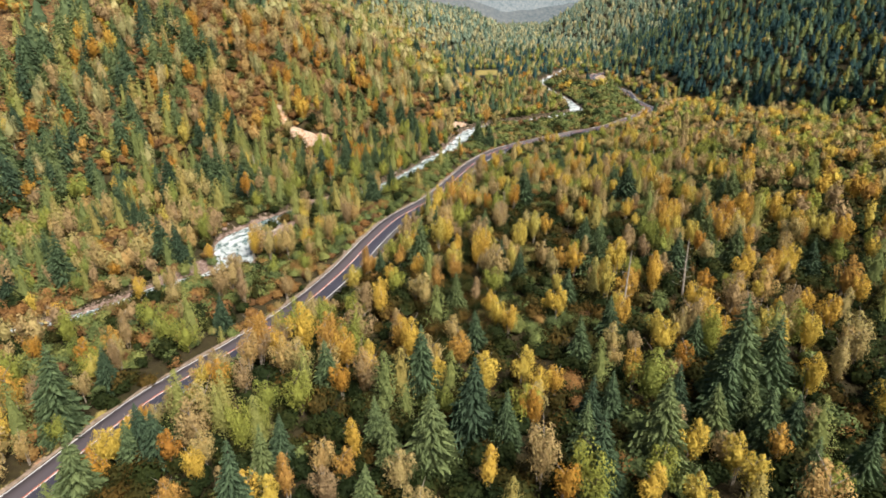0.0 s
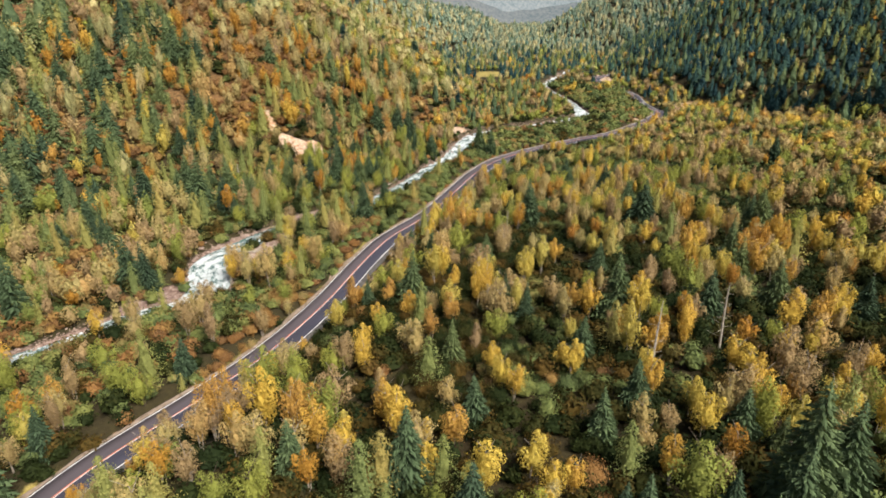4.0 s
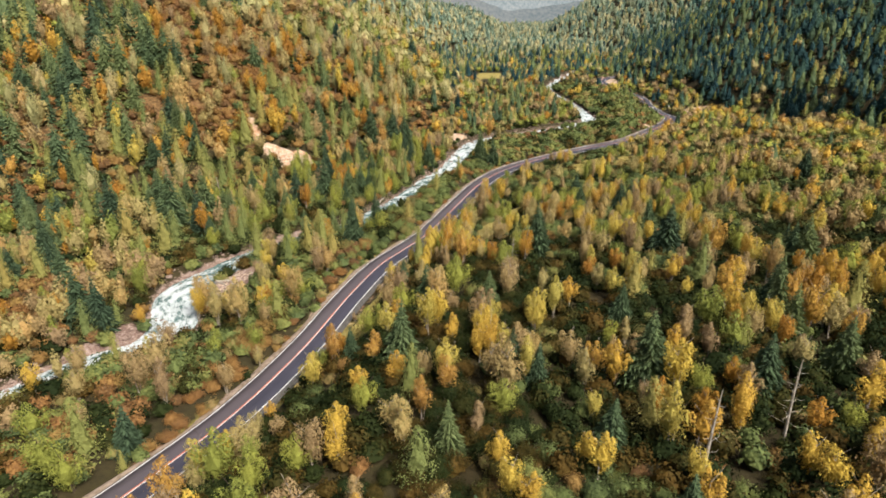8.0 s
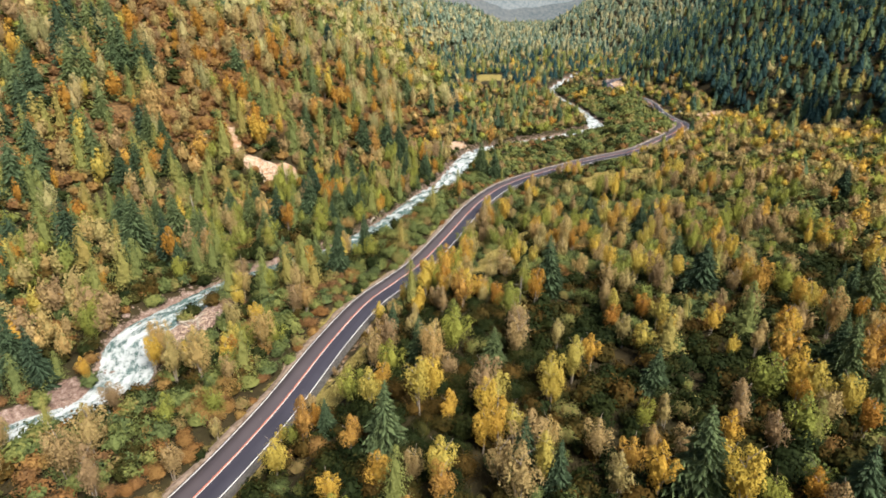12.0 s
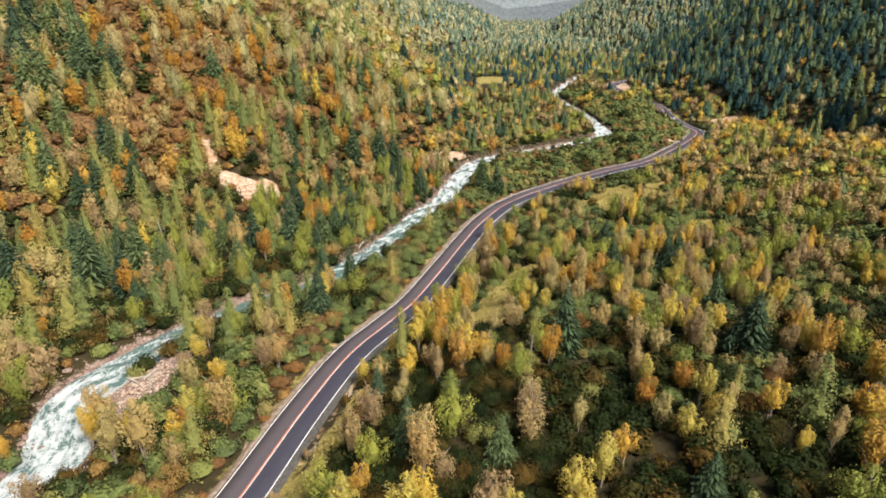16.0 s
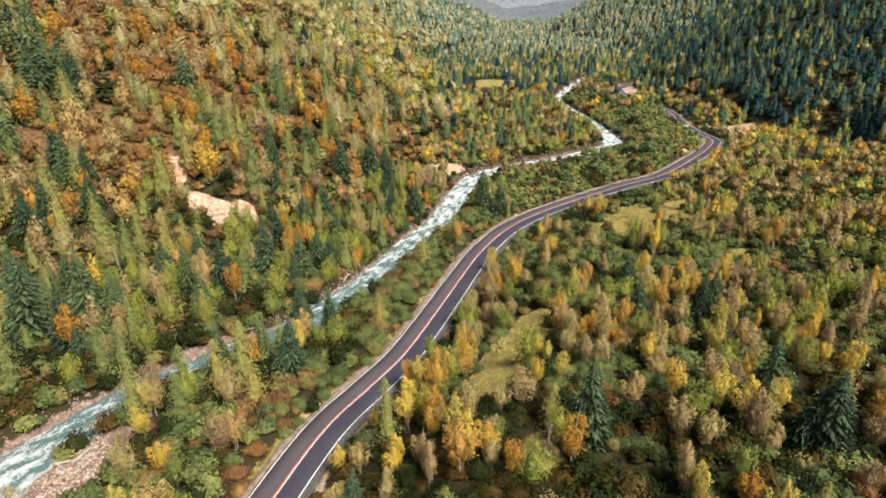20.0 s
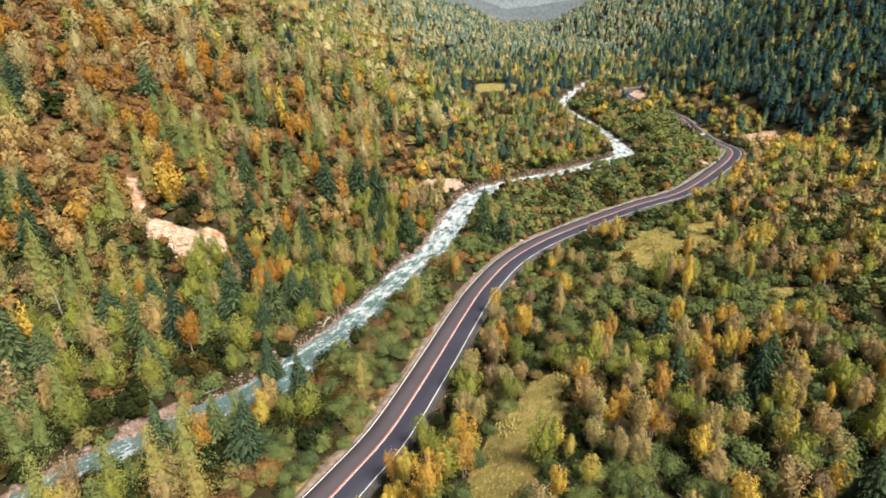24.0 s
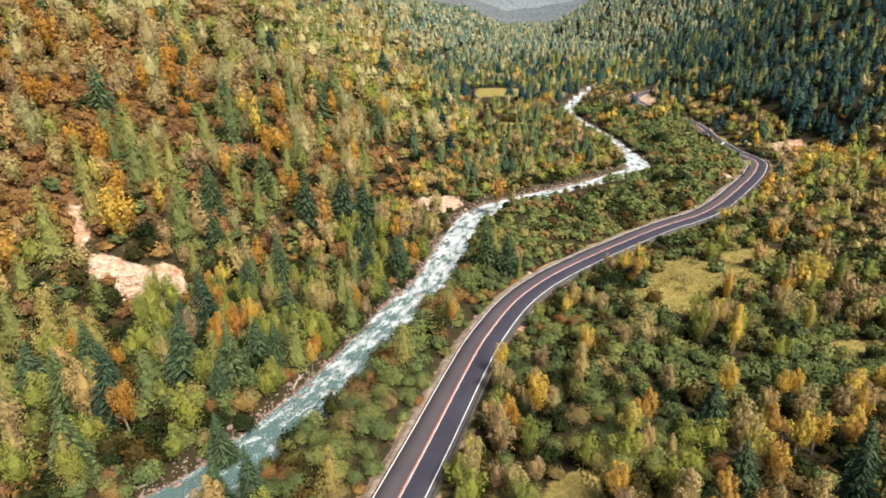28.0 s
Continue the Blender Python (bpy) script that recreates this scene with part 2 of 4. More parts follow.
def river_z(y):
    return -10.5 + 0.035 * (np.asarray(y) - 150)


def spread(x, y, cx, cy, rx, ry, turn=0.0):
    """1 at the middle of a rough oval patch, 0 from its rim on."""
    c, s = math.cos(radians(turn)), math.sin(radians(turn))
    u, v = (x - cx) * c + (y - cy) * s, -(x - cx) * s + (y - cy) * c
    r = np.sqrt((u / rx) ** 2 + (v / ry) ** 2) + 0.5 * (value_noise(x, y, 5) - 0.5)
    return 1 - smooth(r, 0.75, 1.1)


MEADOWS = ((8, 200, 5.0, 21, -24), (47, 277, 9, 17, -38), (58, 287, 13, 12, -20), (74, 299, 10, 5, 25), (71, 249, 6, 3, 10), (10, 171, 3, 5, 0), (-21, 160, 2.5, 16, -12), (20, 575, 19, 24, 0), (24, 470, 10, 5, 0), (-140, 200, 12, 4, 25))
SCARS = ((-87, 277.5, 2.1, 6.2, 28), (-79, 271.3, 5.0, 2.4, 12), (-72.5, 270.8, 6.0, 3.2, 10), (-66.5, 272.5, 4.2, 4.6, 15), (-11, 347, 11, 8, 40), (142, 418, 8, 13, -30), (117, 560, 8, 24, 0), (84, 1100, 22, 34, 0), (103, 375, 4, 8, 30), (-205, 228, 7, 20, 50))

BARS = ((-63, 177, 5.0, 13, -28), (-77.5, 154, 4.0, 6, 10), (-83, 147, 3.0, 5, -50), (-56, 214, 2.2, 7, -38))
HEATHS = ((-118, 325, 44, 24, -30), (-101, 277, 13, 15, 0))


def valley(x, y):
    """Height of the ground, with the covers of grass, earth and gravel."""
    x, y = np.asarray(x, float), np.asarray(y, float)
    flat = x.shape
    x, y = x.ravel(), y.ravel()
    from_road, at_road = along(ROAD, x, y)
    from_river, at_river = along(RIVER, x, y)
    road_y, river_y = np.interp(at_road, np.arange(len(ROAD)), ROAD[:, 1]), np.interp(at_river, np.arange(len(RIVER)), RIVER[:, 1])
    rz, wz = road_z(road_y), river_z(river_y)
    ends = smooth(y, 600, 640)
    # the right-hand terrace above the road
    terrace = np.interp(y, [0, 75, 150, 212, 262, 300, 420], [14, 13, 9.8, 6.2, 3.2, 0.4, 1.0])
    right = rz + terrace * smooth(from_road, 5, 30) + 0.055 * np.clip(from_road - 45, 0, 200)
    # the strip between road and river, and the flat beyond the river
    strip = rz + (wz + 1.4 - rz) * smooth(-from_road, 8, 26)
    left = wz + 1.6 + 0.02 * np.clip(-from_river, 0, 120)
    z = np.where(from_road > 0, right, np.where(from_river > 0, strip, left))
    z = z * (1 - ends) + road_z(y) * ends
    z = z + (value_noise(x, y, 26) - 0.5) * 2.2 * smooth(np.abs(from_road), 8, 25) + (value_noise(x, y, 7) - 0.5) * 0.7
    # hills
    foot_l, _ = along(HILL_LEFT, x, y)
    foot_r, _ = along(HILL_RIGHT, x, y)
    up = np.clip(-foot_l, 0, None)
    rise = 0.72 * np.minimum(up, 45) + 0.52 * np.clip(up - 45, 0, 700)
    rise = rise * (1 - 0.45 * smooth(y, 780, 1150))
    z = z + rise * smooth(up, 0, 12) + (value_noise(x, y, 60) - 0.5) * 12 * smooth(up, 15, 70)
    up_r = np.clip(foot_r, 0, None)
    z = z + 0.56 * np.minimum(up_r, 800) * smooth(up_r, 0, 25) + (value_noise(x, y, 75) - 0.5) * 16 * smooth(up_r, 20, 90)
    # road bed and river bed
    bed = smooth(np.where(from_road > 0, from_road, -from_road - 0.7), 4.9, 8.0)
    z = np.where(ends < 0.5, z * bed + (rz - 0.8) * (1 - bed), z)
    half = np.interp(river_y, RIVER_Y, RIVER_HALF)
    bank = smooth(np.abs(from_river), half - 1.0, half + 3.0)
    z = np.where(ends < 0.5, z * bed_mix(bank, z, wz), z)
    grass, earth = np.zeros_like(z), np.zeros_like(z)
    for m in MEADOWS:
        grass = np.maximum(grass, spread(x, y, *m))
    for m in SCARS:
        earth = np.maximum(earth, spread(x, y, *m))
    verge = 0.9 * (1 - smooth(np.abs(np.abs(from_road) - 5.2), 0.3, 1.4)) * value_noise(x, y, 6)
    rim = 0.9 * (1 - smooth(np.abs(from_road), 5.5, 8)) * value_noise(x, y, 8)
    gravel = (1 - smooth(np.abs(from_river), half + 0.1, half + np.interp(y, [185, 205], [2.2, 1.3]))) * 0.95
    for m in BARS:
        gravel = np.maximum(gravel, spread(x, y, *m))
    return [v.reshape(flat) for v in (z, grass, earth, gravel, from_road, from_river, foot_l, foot_r, half, np.maximum(grass, rim), np.maximum(earth, verge))]


def bed_mix(bank, z, wz):
    """The factor that lowers z to the river bed where bank is 0."""
    z = np.where(np.abs(z) < 1e-6, 1e-6, z)
    return bank + (1 - bank) * (wz - 0.7) / z


def mesh_object(name, verts, faces, material, parent=None, label="", smooth_faces=False, values=None, normals=None):
    """One mesh object from arrays; faces is one array of quads or triangles. values: named numbers, one a vertex; normals: shading normals, one a vertex."""
    me = bpy.data.meshes.new(name)
    faces = np.asarray(faces)
    k = faces.shape[1]
    me.vertices.add(len(verts))
    me.vertices.foreach_set("co", np.asarray(verts, np.float32).ravel())
    me.loops.add(faces.size)
    me.loops.foreach_set("vertex_index", faces.astype(np.int32).ravel())
    me.polygons.add(len(faces))
    me.polygons.foreach_set("loop_start", np.arange(0, faces.size, k, dtype=np.int32))
    me.update(calc_edges=True)
    me.polygons.foreach_set("use_smooth", np.full(len(faces), smooth_faces))
    for key, value in (values or {}).items():
        value = np.asarray(value, np.float32)
        if value.ndim == 2:
            me.attributes.new(key, "FLOAT_VECTOR", "POINT").data.foreach_set("vector", value.ravel())
        else:
            me.attributes.new(key, "FLOAT", "POINT").data.foreach_set("value", value)
    if normals is not None:
        me.attributes.new("custom_normal", "FLOAT_VECTOR", "POINT").data.foreach_set("vector", np.asarray(normals, np.float32).ravel())
    me.materials.append(material)
    ob = new(name, me)
    ob.parent = parent
    if label:
        ob["label"] = label
    return ob


def grid_faces(rows, cols):
    i, j = np.meshgrid(np.arange(rows - 1), np.arange(cols - 1), indexing="ij")
    k = (i * cols + j).ravel()
    return np.stack([k, k + 1, k + cols + 1, k + cols], 1)


# ---- ground, one sheet to the horizon ----
def stepped(inner_a, inner_b, step, outer_a, outer_b):
    """Even steps between the inner bounds, growing ones out to the outer."""
    rows = list(np.arange(inner_a, inner_b + 0.1, step))
    for sign, bound in ((-1, outer_a), (1, outer_b)):
        at, s = (rows[0] if sign < 0 else rows[-1]), step
        while (bound - at) * sign > 0:
            s *= 1.13
            at += sign * s
            rows.insert(0, at) if sign < 0 else rows.append(at)
    return np.array(rows)


gx, gy = stepped(-170, 175, 1.6, -2600, 2600), stepped(30, 440, 1.6, -900, 4300)
X, Y = np.meshgrid(gx, gy)
Z, _, _, GRAVEL, _, _, FOOT, _, _, GRASS, EARTH = valley(X, Y)
HEATH = smooth(-FOOT, 8, 30) * (0.55 + 0.4 * np.maximum.reduce([spread(X, Y, *m) for m in HEATHS]))
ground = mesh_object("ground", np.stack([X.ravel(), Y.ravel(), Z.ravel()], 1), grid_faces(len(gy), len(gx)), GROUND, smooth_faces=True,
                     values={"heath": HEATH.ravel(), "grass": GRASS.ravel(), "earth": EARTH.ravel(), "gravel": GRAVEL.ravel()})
tagged(ground, "forest floor of brown litter with grass, bare earth and gravel", "ground", kind="structure")


# ---- road ----
def ribbon(line, offsets, heights, name, material, z_of, parent=None, label="", values=None, closed=False):
    """A strip along a plan line: offsets to its right and heights above it, at every row."""
    d = np.gradient(line, axis=0)
    d /= np.linalg.norm(d, axis=1)[:, None]
    side = np.stack([d[:, 1], -d[:, 0]], 1)
    cols = len(offsets)
    verts = np.empty((len(line), cols, 3))
    for c, (o, h) in enumerate(zip(offsets, heights)):
        verts[:, c, :2] = line + side * np.broadcast_to(np.asarray(o, float), len(line))[:, None]
        verts[:, c, 2] = z_of(line[:, 1]) + h
    faces = grid_faces(len(line), cols)[:, ::-1]
    vals = {"across": np.tile(np.asarray(offsets, float), len(line))} if values is None else values
    return mesh_object(name, verts.reshape(-1, 3), faces, material, parent, label, True, vals)


road = ribbon(ROAD, (-3.85, -3.8, -1.5, 0, 1.5, 3.7, 3.75), (-0.9, 0.0, 0.035, 0.05, 0.035, 0.0, -0.9), "road", ASPHALT, road_z)
tagged(road, "two-lane asphalt road with white edge lines and red centre line", "road", kind="structure")


def marking(name, o, width, h, material, label):
    ob = ribbon(ROAD, (o - width / 2, o + width / 2), (h, h), name, material, road_z, road, label)
    return ob


marking("edge_line", -3.5, 0.18, 0.016, WHITE_PAINT, "white edge line")
marking("edge_line", 3.5, 0.18, 0.016, WHITE_PAINT, "white edge line")
marking("centre_line", -0.10, 0.20, 0.056, RED_PAINT, "faded red centre line")
marking("centre_line", 0.12, 0.14, 0.057, WHITE_PAINT, "white line beside the red one")

BEND = ROAD[: int(np.argmax(ROAD[:, 1] > 420))]
wave = value_noise(BEND[:, 0], BEND[:, 1], 5) * 1.6
shoulder = ribbon(BEND, (-3.83, -3.95, -4.05 - wave * 0.3, -4.2 - wave * 0.6, -5.5 - wave * 0.7), (-0.02, -0.03, 0.02, -0.06, -1.1), "shoulder", GRAVEL_SHOULDER, road_z, values={})
tagged(shoulder, "pale pinkish gravel shoulder beside the asphalt road", "shoulder", kind="structure")
ditch = ribbon(BEND, (3.76, 3.84, 3.86, 4.3, 4.32, 4.42, 4.6), (0.03, 0.03, -0.5, -0.5, 0.02, 0.02, -0.9), "drainage_channel", CONCRETE, road_z, values={})
tagged(ditch, "narrow open concrete drainage channel along the road edge", "drainage channel", kind="structure")

# ---- river ----
fine = rounded([tuple(p) for p in RIVER[::3]], 1.0)
half_f = np.interp(fine[:, 1], RIVER_Y, RIVER_HALF) + 0.8
cols = 15
d = np.gradient(fine, axis=0)
d /= np.linalg.norm(d, axis=1)[:, None]
u = np.linspace(-1, 1, cols)
PX = fine[:, None, 0] + d[:, None, 1] * u * half_f[:, None]
PY = fine[:, None, 1] - d[:, None, 0] * u * half_f[:, None]
length = np.cumsum(np.r_[0, np.linalg.norm(np.diff(fine, axis=0), axis=1)])
ripple = (value_noise(PX, PY, 1.7) - 0.5) * 0.5 + (value_noise(PX, PY, 4.5) - 0.5) * 0.4
PZ = river_z(fine[:, 1])[:, None] + ripple * (1 - u**4)
flow = np.stack([u * half_f[:, None], np.repeat(length[:, None], cols, 1), 0 * PX], -1).reshape(-1, 3)
rapid = np.interp(fine[:, 1], [110, 140, 150, 175, 190, 200, 225, 240, 262, 300, 400], [0.7, 0.8, 0.9, 0.85, 0.6, 0.5, 0.42, 0.6, 0.7, 0.8, 0.9])
river = mesh_object("river", np.stack([PX, PY, PZ], -1).reshape(-1, 3), grid_faces(len(fine), cols)[:, ::-1], WATER, None, "", True,
                    {"flow": flow, "rapid": np.repeat(rapid, cols)})
tagged(river, "fast turquoise mountain river breaking into white foam", "river", kind="structure")


# ---- trees: the shapes of one of each kind ----
def sprays(centres, normals, size, r, upright=0.0):
    """Small leaf sprays: one three-cornered spray at each centre, about facing its normal; upright draws them out along the twigs."""
    n = len(centres)
    normals = normals + r.normal(0, 0.35, (n, 3))
    normals /= np.linalg.norm(normals, axis=1)[:, None]
    spin = r.normal(size=(n, 3))
    a = np.cross(normals, spin)
    a /= np.linalg.norm(a, axis=1)[:, None]
    if upright:
        a = a + upright * (np.array([0, 0, 1.0]) - normals * normals[:, 2:])
        a /= np.linalg.norm(a, axis=1)[:, None]
    b = np.cross(normals, a)
    s = (1 + 0.35 * upright) * size * r.uniform(0.6, 1.4, n)[:, None]
    w = s * r.uniform(0.45, 0.9, n)[:, None] / (1 + 0.5 * upright)
    verts = np.stack([centres - a * s, centres + a * s * 0.8 - b * w, centres + a * s * 0.7 + b * w], 1).reshape(-1, 3)
    return verts, np.arange(3 * n).reshape(n, 3)


def with_core(crown, radius, low, high, r, point=1.0, around=7, rings=4):
    """A crown with its dense heart: a lumpy closed body under the outer sprays, point > 1 draws it out to a tip."""
    verts, faces = crown
    body = [(0, 0, low)]
    for k in range(1, rings + 1):
        f = k / (rings + 1)
        wide = radius * (math.sin(math.pi * f) if point == 1 else (1 - f) ** 0.62 * min(1, 0.55 + 2.2 * f) * 1.1)
        for j in range(around):
            t = 2 * math.pi * (j + 0.5 * (k % 2)) / around
            q = wide * r.uniform(0.72, 1.2)
            body.append((math.cos(t) * q, math.sin(t) * q, low + (high - low) * (f + r.uniform(-0.05, 0.05))))
    body.append((0, 0, high))
    tris, last = [], len(body) - 1
    at = lambda k, j: 1 + (k - 1) * around + j % around
    for j in range(around):
        tris += [(0, at(1, j + 1), at(1, j)), (last, at(rings, j), at(rings, j + 1))]
        for k in range(1, rings):
            tris += [(at(k, j), at(k, j + 1), at(k + 1, j)), (at(k, j + 1), at(k + 1, j + 1), at(k + 1, j))]
    return np.vstack([verts, body]), np.vstack([faces, np.array(tris) + len(verts)])


def crown_blobs(blobs, count, size, r, droop=0.0):
    """Leaf sprays over the skins of several round clumps (x, y, z, radius, stretch)."""
    blobs = np.array(blobs)
    weight = blobs[:, 3] ** 2 * blobs[:, 4]
    pick = r.choice(len(blobs), count, p=weight / weight.sum())
    v = r.normal(size=(count, 3))
    v /= np.linalg.norm(v, axis=1)[:, None]
    v[:, 2] = np.where(v[:, 2] < -0.55, -v[:, 2], v[:, 2])
    rad = blobs[pick, 3] * r.uniform(0.35, 1.12, count)
    c = blobs[pick, :3] + v * rad[:, None] * np.stack([np.ones(count), np.ones(count), blobs[pick, 4]], 1)
    middle = np.array([0, 0, blobs[:, 2].mean()])
    away = c - middle
    away /= np.linalg.norm(away, axis=1)[:, None] + 1e-6
    normal = 0.5 * v + 0.8 * away + np.array([0, 0, 0.25 - droop])
    return sprays(c, normal, size, r)


def round_crown(height, width, base, r, count, size, stems):
    """A birch-like crown: a sheaf of narrow upright plumes of leaves with ragged tips, thin towards the foot."""
    verts = []
    share = r.dirichlet(np.full(stems, 6.0))
    turn = r.uniform(0, 6.28)
    for k in range(stems):
        n = int(count * share[k]) + 1
        off = width * (0.30 if stems > 1 else 0.0) * (r.uniform(0.75, 1.15) if k else 0.15)
        ang = turn + 2 * math.pi * k / max(1, stems - 1)
        cx, cy = math.cos(ang) * off, math.sin(ang) * off
        top = height * (1.0 if k == 0 else r.uniform(0.66, 0.96))
        low = base + r.uniform(0, 0.22) * height
        wide = width * 0.5 * (r.uniform(0.36, 0.58) if stems > 1 else 0.9)
        f = r.beta(1.5, 1.2, n)
        t = r.uniform(0, 2 * np.pi, n)
        envelope = wide * 1.75 * f**0.62 * (1 - f) ** 0.55
        ragged = 1 + 0.26 * np.sin(3 * t + 11 * f + k) + 0.2 * np.sin(5 * t - 19 * f)
        q = envelope * ragged * r.uniform(0.5, 1.12, n) + 0.05
        lean = (0.55 + 0.45 * f)
        c = np.stack([cx * lean + np.cos(t) * q, cy * lean + np.sin(t) * q, low + (top - low) * f], 1)
        normal = np.stack([np.cos(t), np.sin(t), 1.6 * (f - 0.4)], 1)
        verts.append(sprays(c, normal, size, r, 0.8)[0])
    verts = np.vstack(verts)
    return verts, np.arange(len(verts)).reshape(-1, 3)


def cone_crown(height, width, base, r, count, size):
    """A larch-like crown: sprays on a ragged cone of whorls."""
    f = r.uniform(0, 1, count) ** 1.2
    level = np.floor(f * 13) / 13
    f = level + (f - level) * 0.7 + r.normal(0, 0.012, count)
    f = np.clip(f, 0, 1)
    rad = width * 0.5 * (1 - f) ** 0.66 * np.minimum(1, 0.6 + 2.5 * f) * r.uniform(0.5, 1.1, count) + 0.06
    ang = r.uniform(0, 2 * np.pi, count)
    lump = 1 + 0.3 * np.sin(ang * 3 + level * 40) + 0.22 * np.sin(ang * 5 + level * 23)
    rad *= lump
    z = base + (height - base) * f - rad * 0.16
    c = np.stack([np.cos(ang) * rad, np.sin(ang) * rad, z], 1)
    normal = np.stack([np.cos(ang), np.sin(ang), np.full(count, 0.85)], 1)
    return sprays(c, normal, size, r)


def dome_crown(height, width, r, count, size, lobes):
    """A many-stemmed bush: clumps side by side, down to the ground."""
    blobs = []
    for k in range(lobes):
        ang, out = k * 2.4 + r.uniform(-0.4, 0.4), width * 0.5 * math.sqrt((k + 0.4) / lobes) * 0.72
        top = height * (1 - 0.45 * (out / (0.5 * width)) ** 2)
        rad = width * r.uniform(0.17, 0.25)
        blobs.append((math.cos(ang) * out, math.sin(ang) * out, max(rad * 0.7, top - rad), rad, 0.95))
        blobs.append((math.cos(ang) * out * 1.1, math.sin(ang) * out * 1.1, max(rad * 0.5, top * 0.45), rad * 1.1, 1.0))
    return crown_blobs(blobs, count, size, r)


def spruce_crown(height, width, base, r, levels, around, side_sprays):
    """A spruce: drooping boughs in uneven whorls, each a narrow blade with hanging side sprays."""
    verts, faces = [], []
    gap = (height - base) / levels
    for k in range(levels):
        f = k / levels
        reach = width * 0.5 * (1 - f) ** 0.92 + 0.12
        n = max(4, int(around * (1 - 0.6 * f)))
        for j in range(n):
            ang = 2 * math.pi * (j + 0.5 * (k % 2)) / n + r.uniform(-0.3, 0.3)
            l = reach * r.uniform(0.62, 1.14)
            w = l * r.uniform(0.09, 0.14) + 0.07 + (0.16 * l if side_sprays == 0 else 0)
            drop = l * r.uniform(0.25, 0.5)
            c, s = math.cos(ang), math.sin(ang)
            zz = base + gap * k + r.uniform(-0.55, 0.55) * gap
            put = lambda a, b, h: (c * a - s * b, s * a + c * b, zz + h)
            i = len(verts)
            verts += [put(0.0, 0, 0.16 * l), put(0.55 * l, w, -0.4 * drop), put(l, 0, -0.7 * drop), put(0.55 * l, -w, -0.4 * drop)]
            faces += [(i, i + 1, i + 2), (i, i + 2, i + 3)]
            for m in range(side_sprays):
                b, g = (1, -1)[m % 2], 0.3 + 0.65 * (m + r.uniform(0, 1)) / side_sprays
                out = w * r.uniform(1.4, 2.9)
                i = len(verts)
                verts += [put(g * l, 0, (0.16 - 0.3 * g) * l * 0.5 - 0.3 * drop * g), put((g + 0.22) * l, b * out, -drop * (0.5 * g + 0.35)), put((g + 0.02) * l, b * out * 0.5, -drop * (0.5 * g + 0.45))]
                faces.append((i, i + 1, i + 2))
    i = len(verts)
    verts += [(0.12, 0, height - 0.9), (-0.06, 0.1, height - 0.9), (-0.06, -0.1, height - 0.9), (0, 0, height + 0.35)]
    faces += [(i, i + 1, i + 3), (i + 1, i + 2, i + 3), (i + 2, i, i + 3)]
    return np.array(verts), np.array(faces)


def limbs(rows, sides=5):
    """Tapered round limbs: rows of (start, end, radius at start, radius at end)."""
    verts, faces = [], []
    for a, b, ra, rb in rows:
        a, b = Vector(a), Vector(b)
        q = (b - a).to_track_quat("Z", "Y").to_matrix()
        i = len(verts)
        for p, rad in ((a, ra), (b, rb)):
            for k in range(sides):
                t = 2 * math.pi * k / sides
                verts.append(p + q @ Vector((math.cos(t) * rad, math.sin(t) * rad, 0)))
        faces += [(i + k, i + (k + 1) % sides, i + sides + (k + 1) % sides, i + sides + k) for k in range(sides)]
    return np.array([tuple(v) for v in verts]), np.array(faces)


def birch_limbs(height, width, base, r):
    bend = Vector((r.uniform(-0.4, 0.4), r.uniform(-0.4, 0.4), 0))
    mid, top = Vector((0, 0, height * 0.45)) + bend, Vector((0, 0, height * 0.84)) + bend * 0.4
    rows = [((0, 0, -0.4), mid, 0.17, 0.12), (mid, top, 0.12, 0.03)]
    for k in range(7):
        f = 0.3 + 0.08 * k
        p = Vector((0, 0, height * f)) + bend * (1 - abs(f - 0.45))
        ang, l = k * 2.4, width * 0.32 * r.uniform(0.6, 1.0)
        rows.append((p, p + Vector((math.cos(ang) * l, math.sin(ang) * l, l * 1.1)), 0.05, 0.015))
    if r.rand() < 0.6:
        rows.append(((0.25, 0.1, -0.4), (0.6, 0.35, height * 0.55), 0.12, 0.03))
    return limbs(rows)


def bush_limbs(height, width, r):
    rows = []
    for k in range(5):
        ang, l = k * 1.26, width * 0.3
        rows.append(((0.1 * math.cos(ang), 0.1 * math.sin(ang), -0.3), (math.cos(ang) * l, math.sin(ang) * l, height * 0.7), 0.06, 0.02))
    return limbs(rows, 4)


# kind: shape, height, width, where the crown begins
KINDS = {
    "gold": ("round", 9.6, 5.3, 1.6), "tan": ("round", 8.8, 5.4, 1.1), "amber": ("round", 8.8, 4.8, 1.5), "lime": ("round", 8.2, 6.4, 0.2),
    "larch": ("cone", 11.0, 6.4, 0.4), "spruce": ("spruce", 13.8, 8.0, 0.3),
    "fir": ("spruce", 11.2, 7.8, 0.3), "pale": ("round", 11.5, 6.6, 0.8),
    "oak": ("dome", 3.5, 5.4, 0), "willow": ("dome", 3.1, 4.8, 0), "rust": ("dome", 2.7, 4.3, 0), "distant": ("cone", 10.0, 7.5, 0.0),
}
# leaf sprays and their size: near things, the middle distance, far woods
DETAIL = {"round": ((2300, 0.12), (420, 0.25), (230, 0.28)), "cone": ((2200, 0.13), (460, 0.25), (70, 0.7)), "dome": ((1700, 0.11), (230, 0.26), (40, 0.52)), "spruce": ((34, 16, 7), (20, 12, 5), (8, 7, 0))}


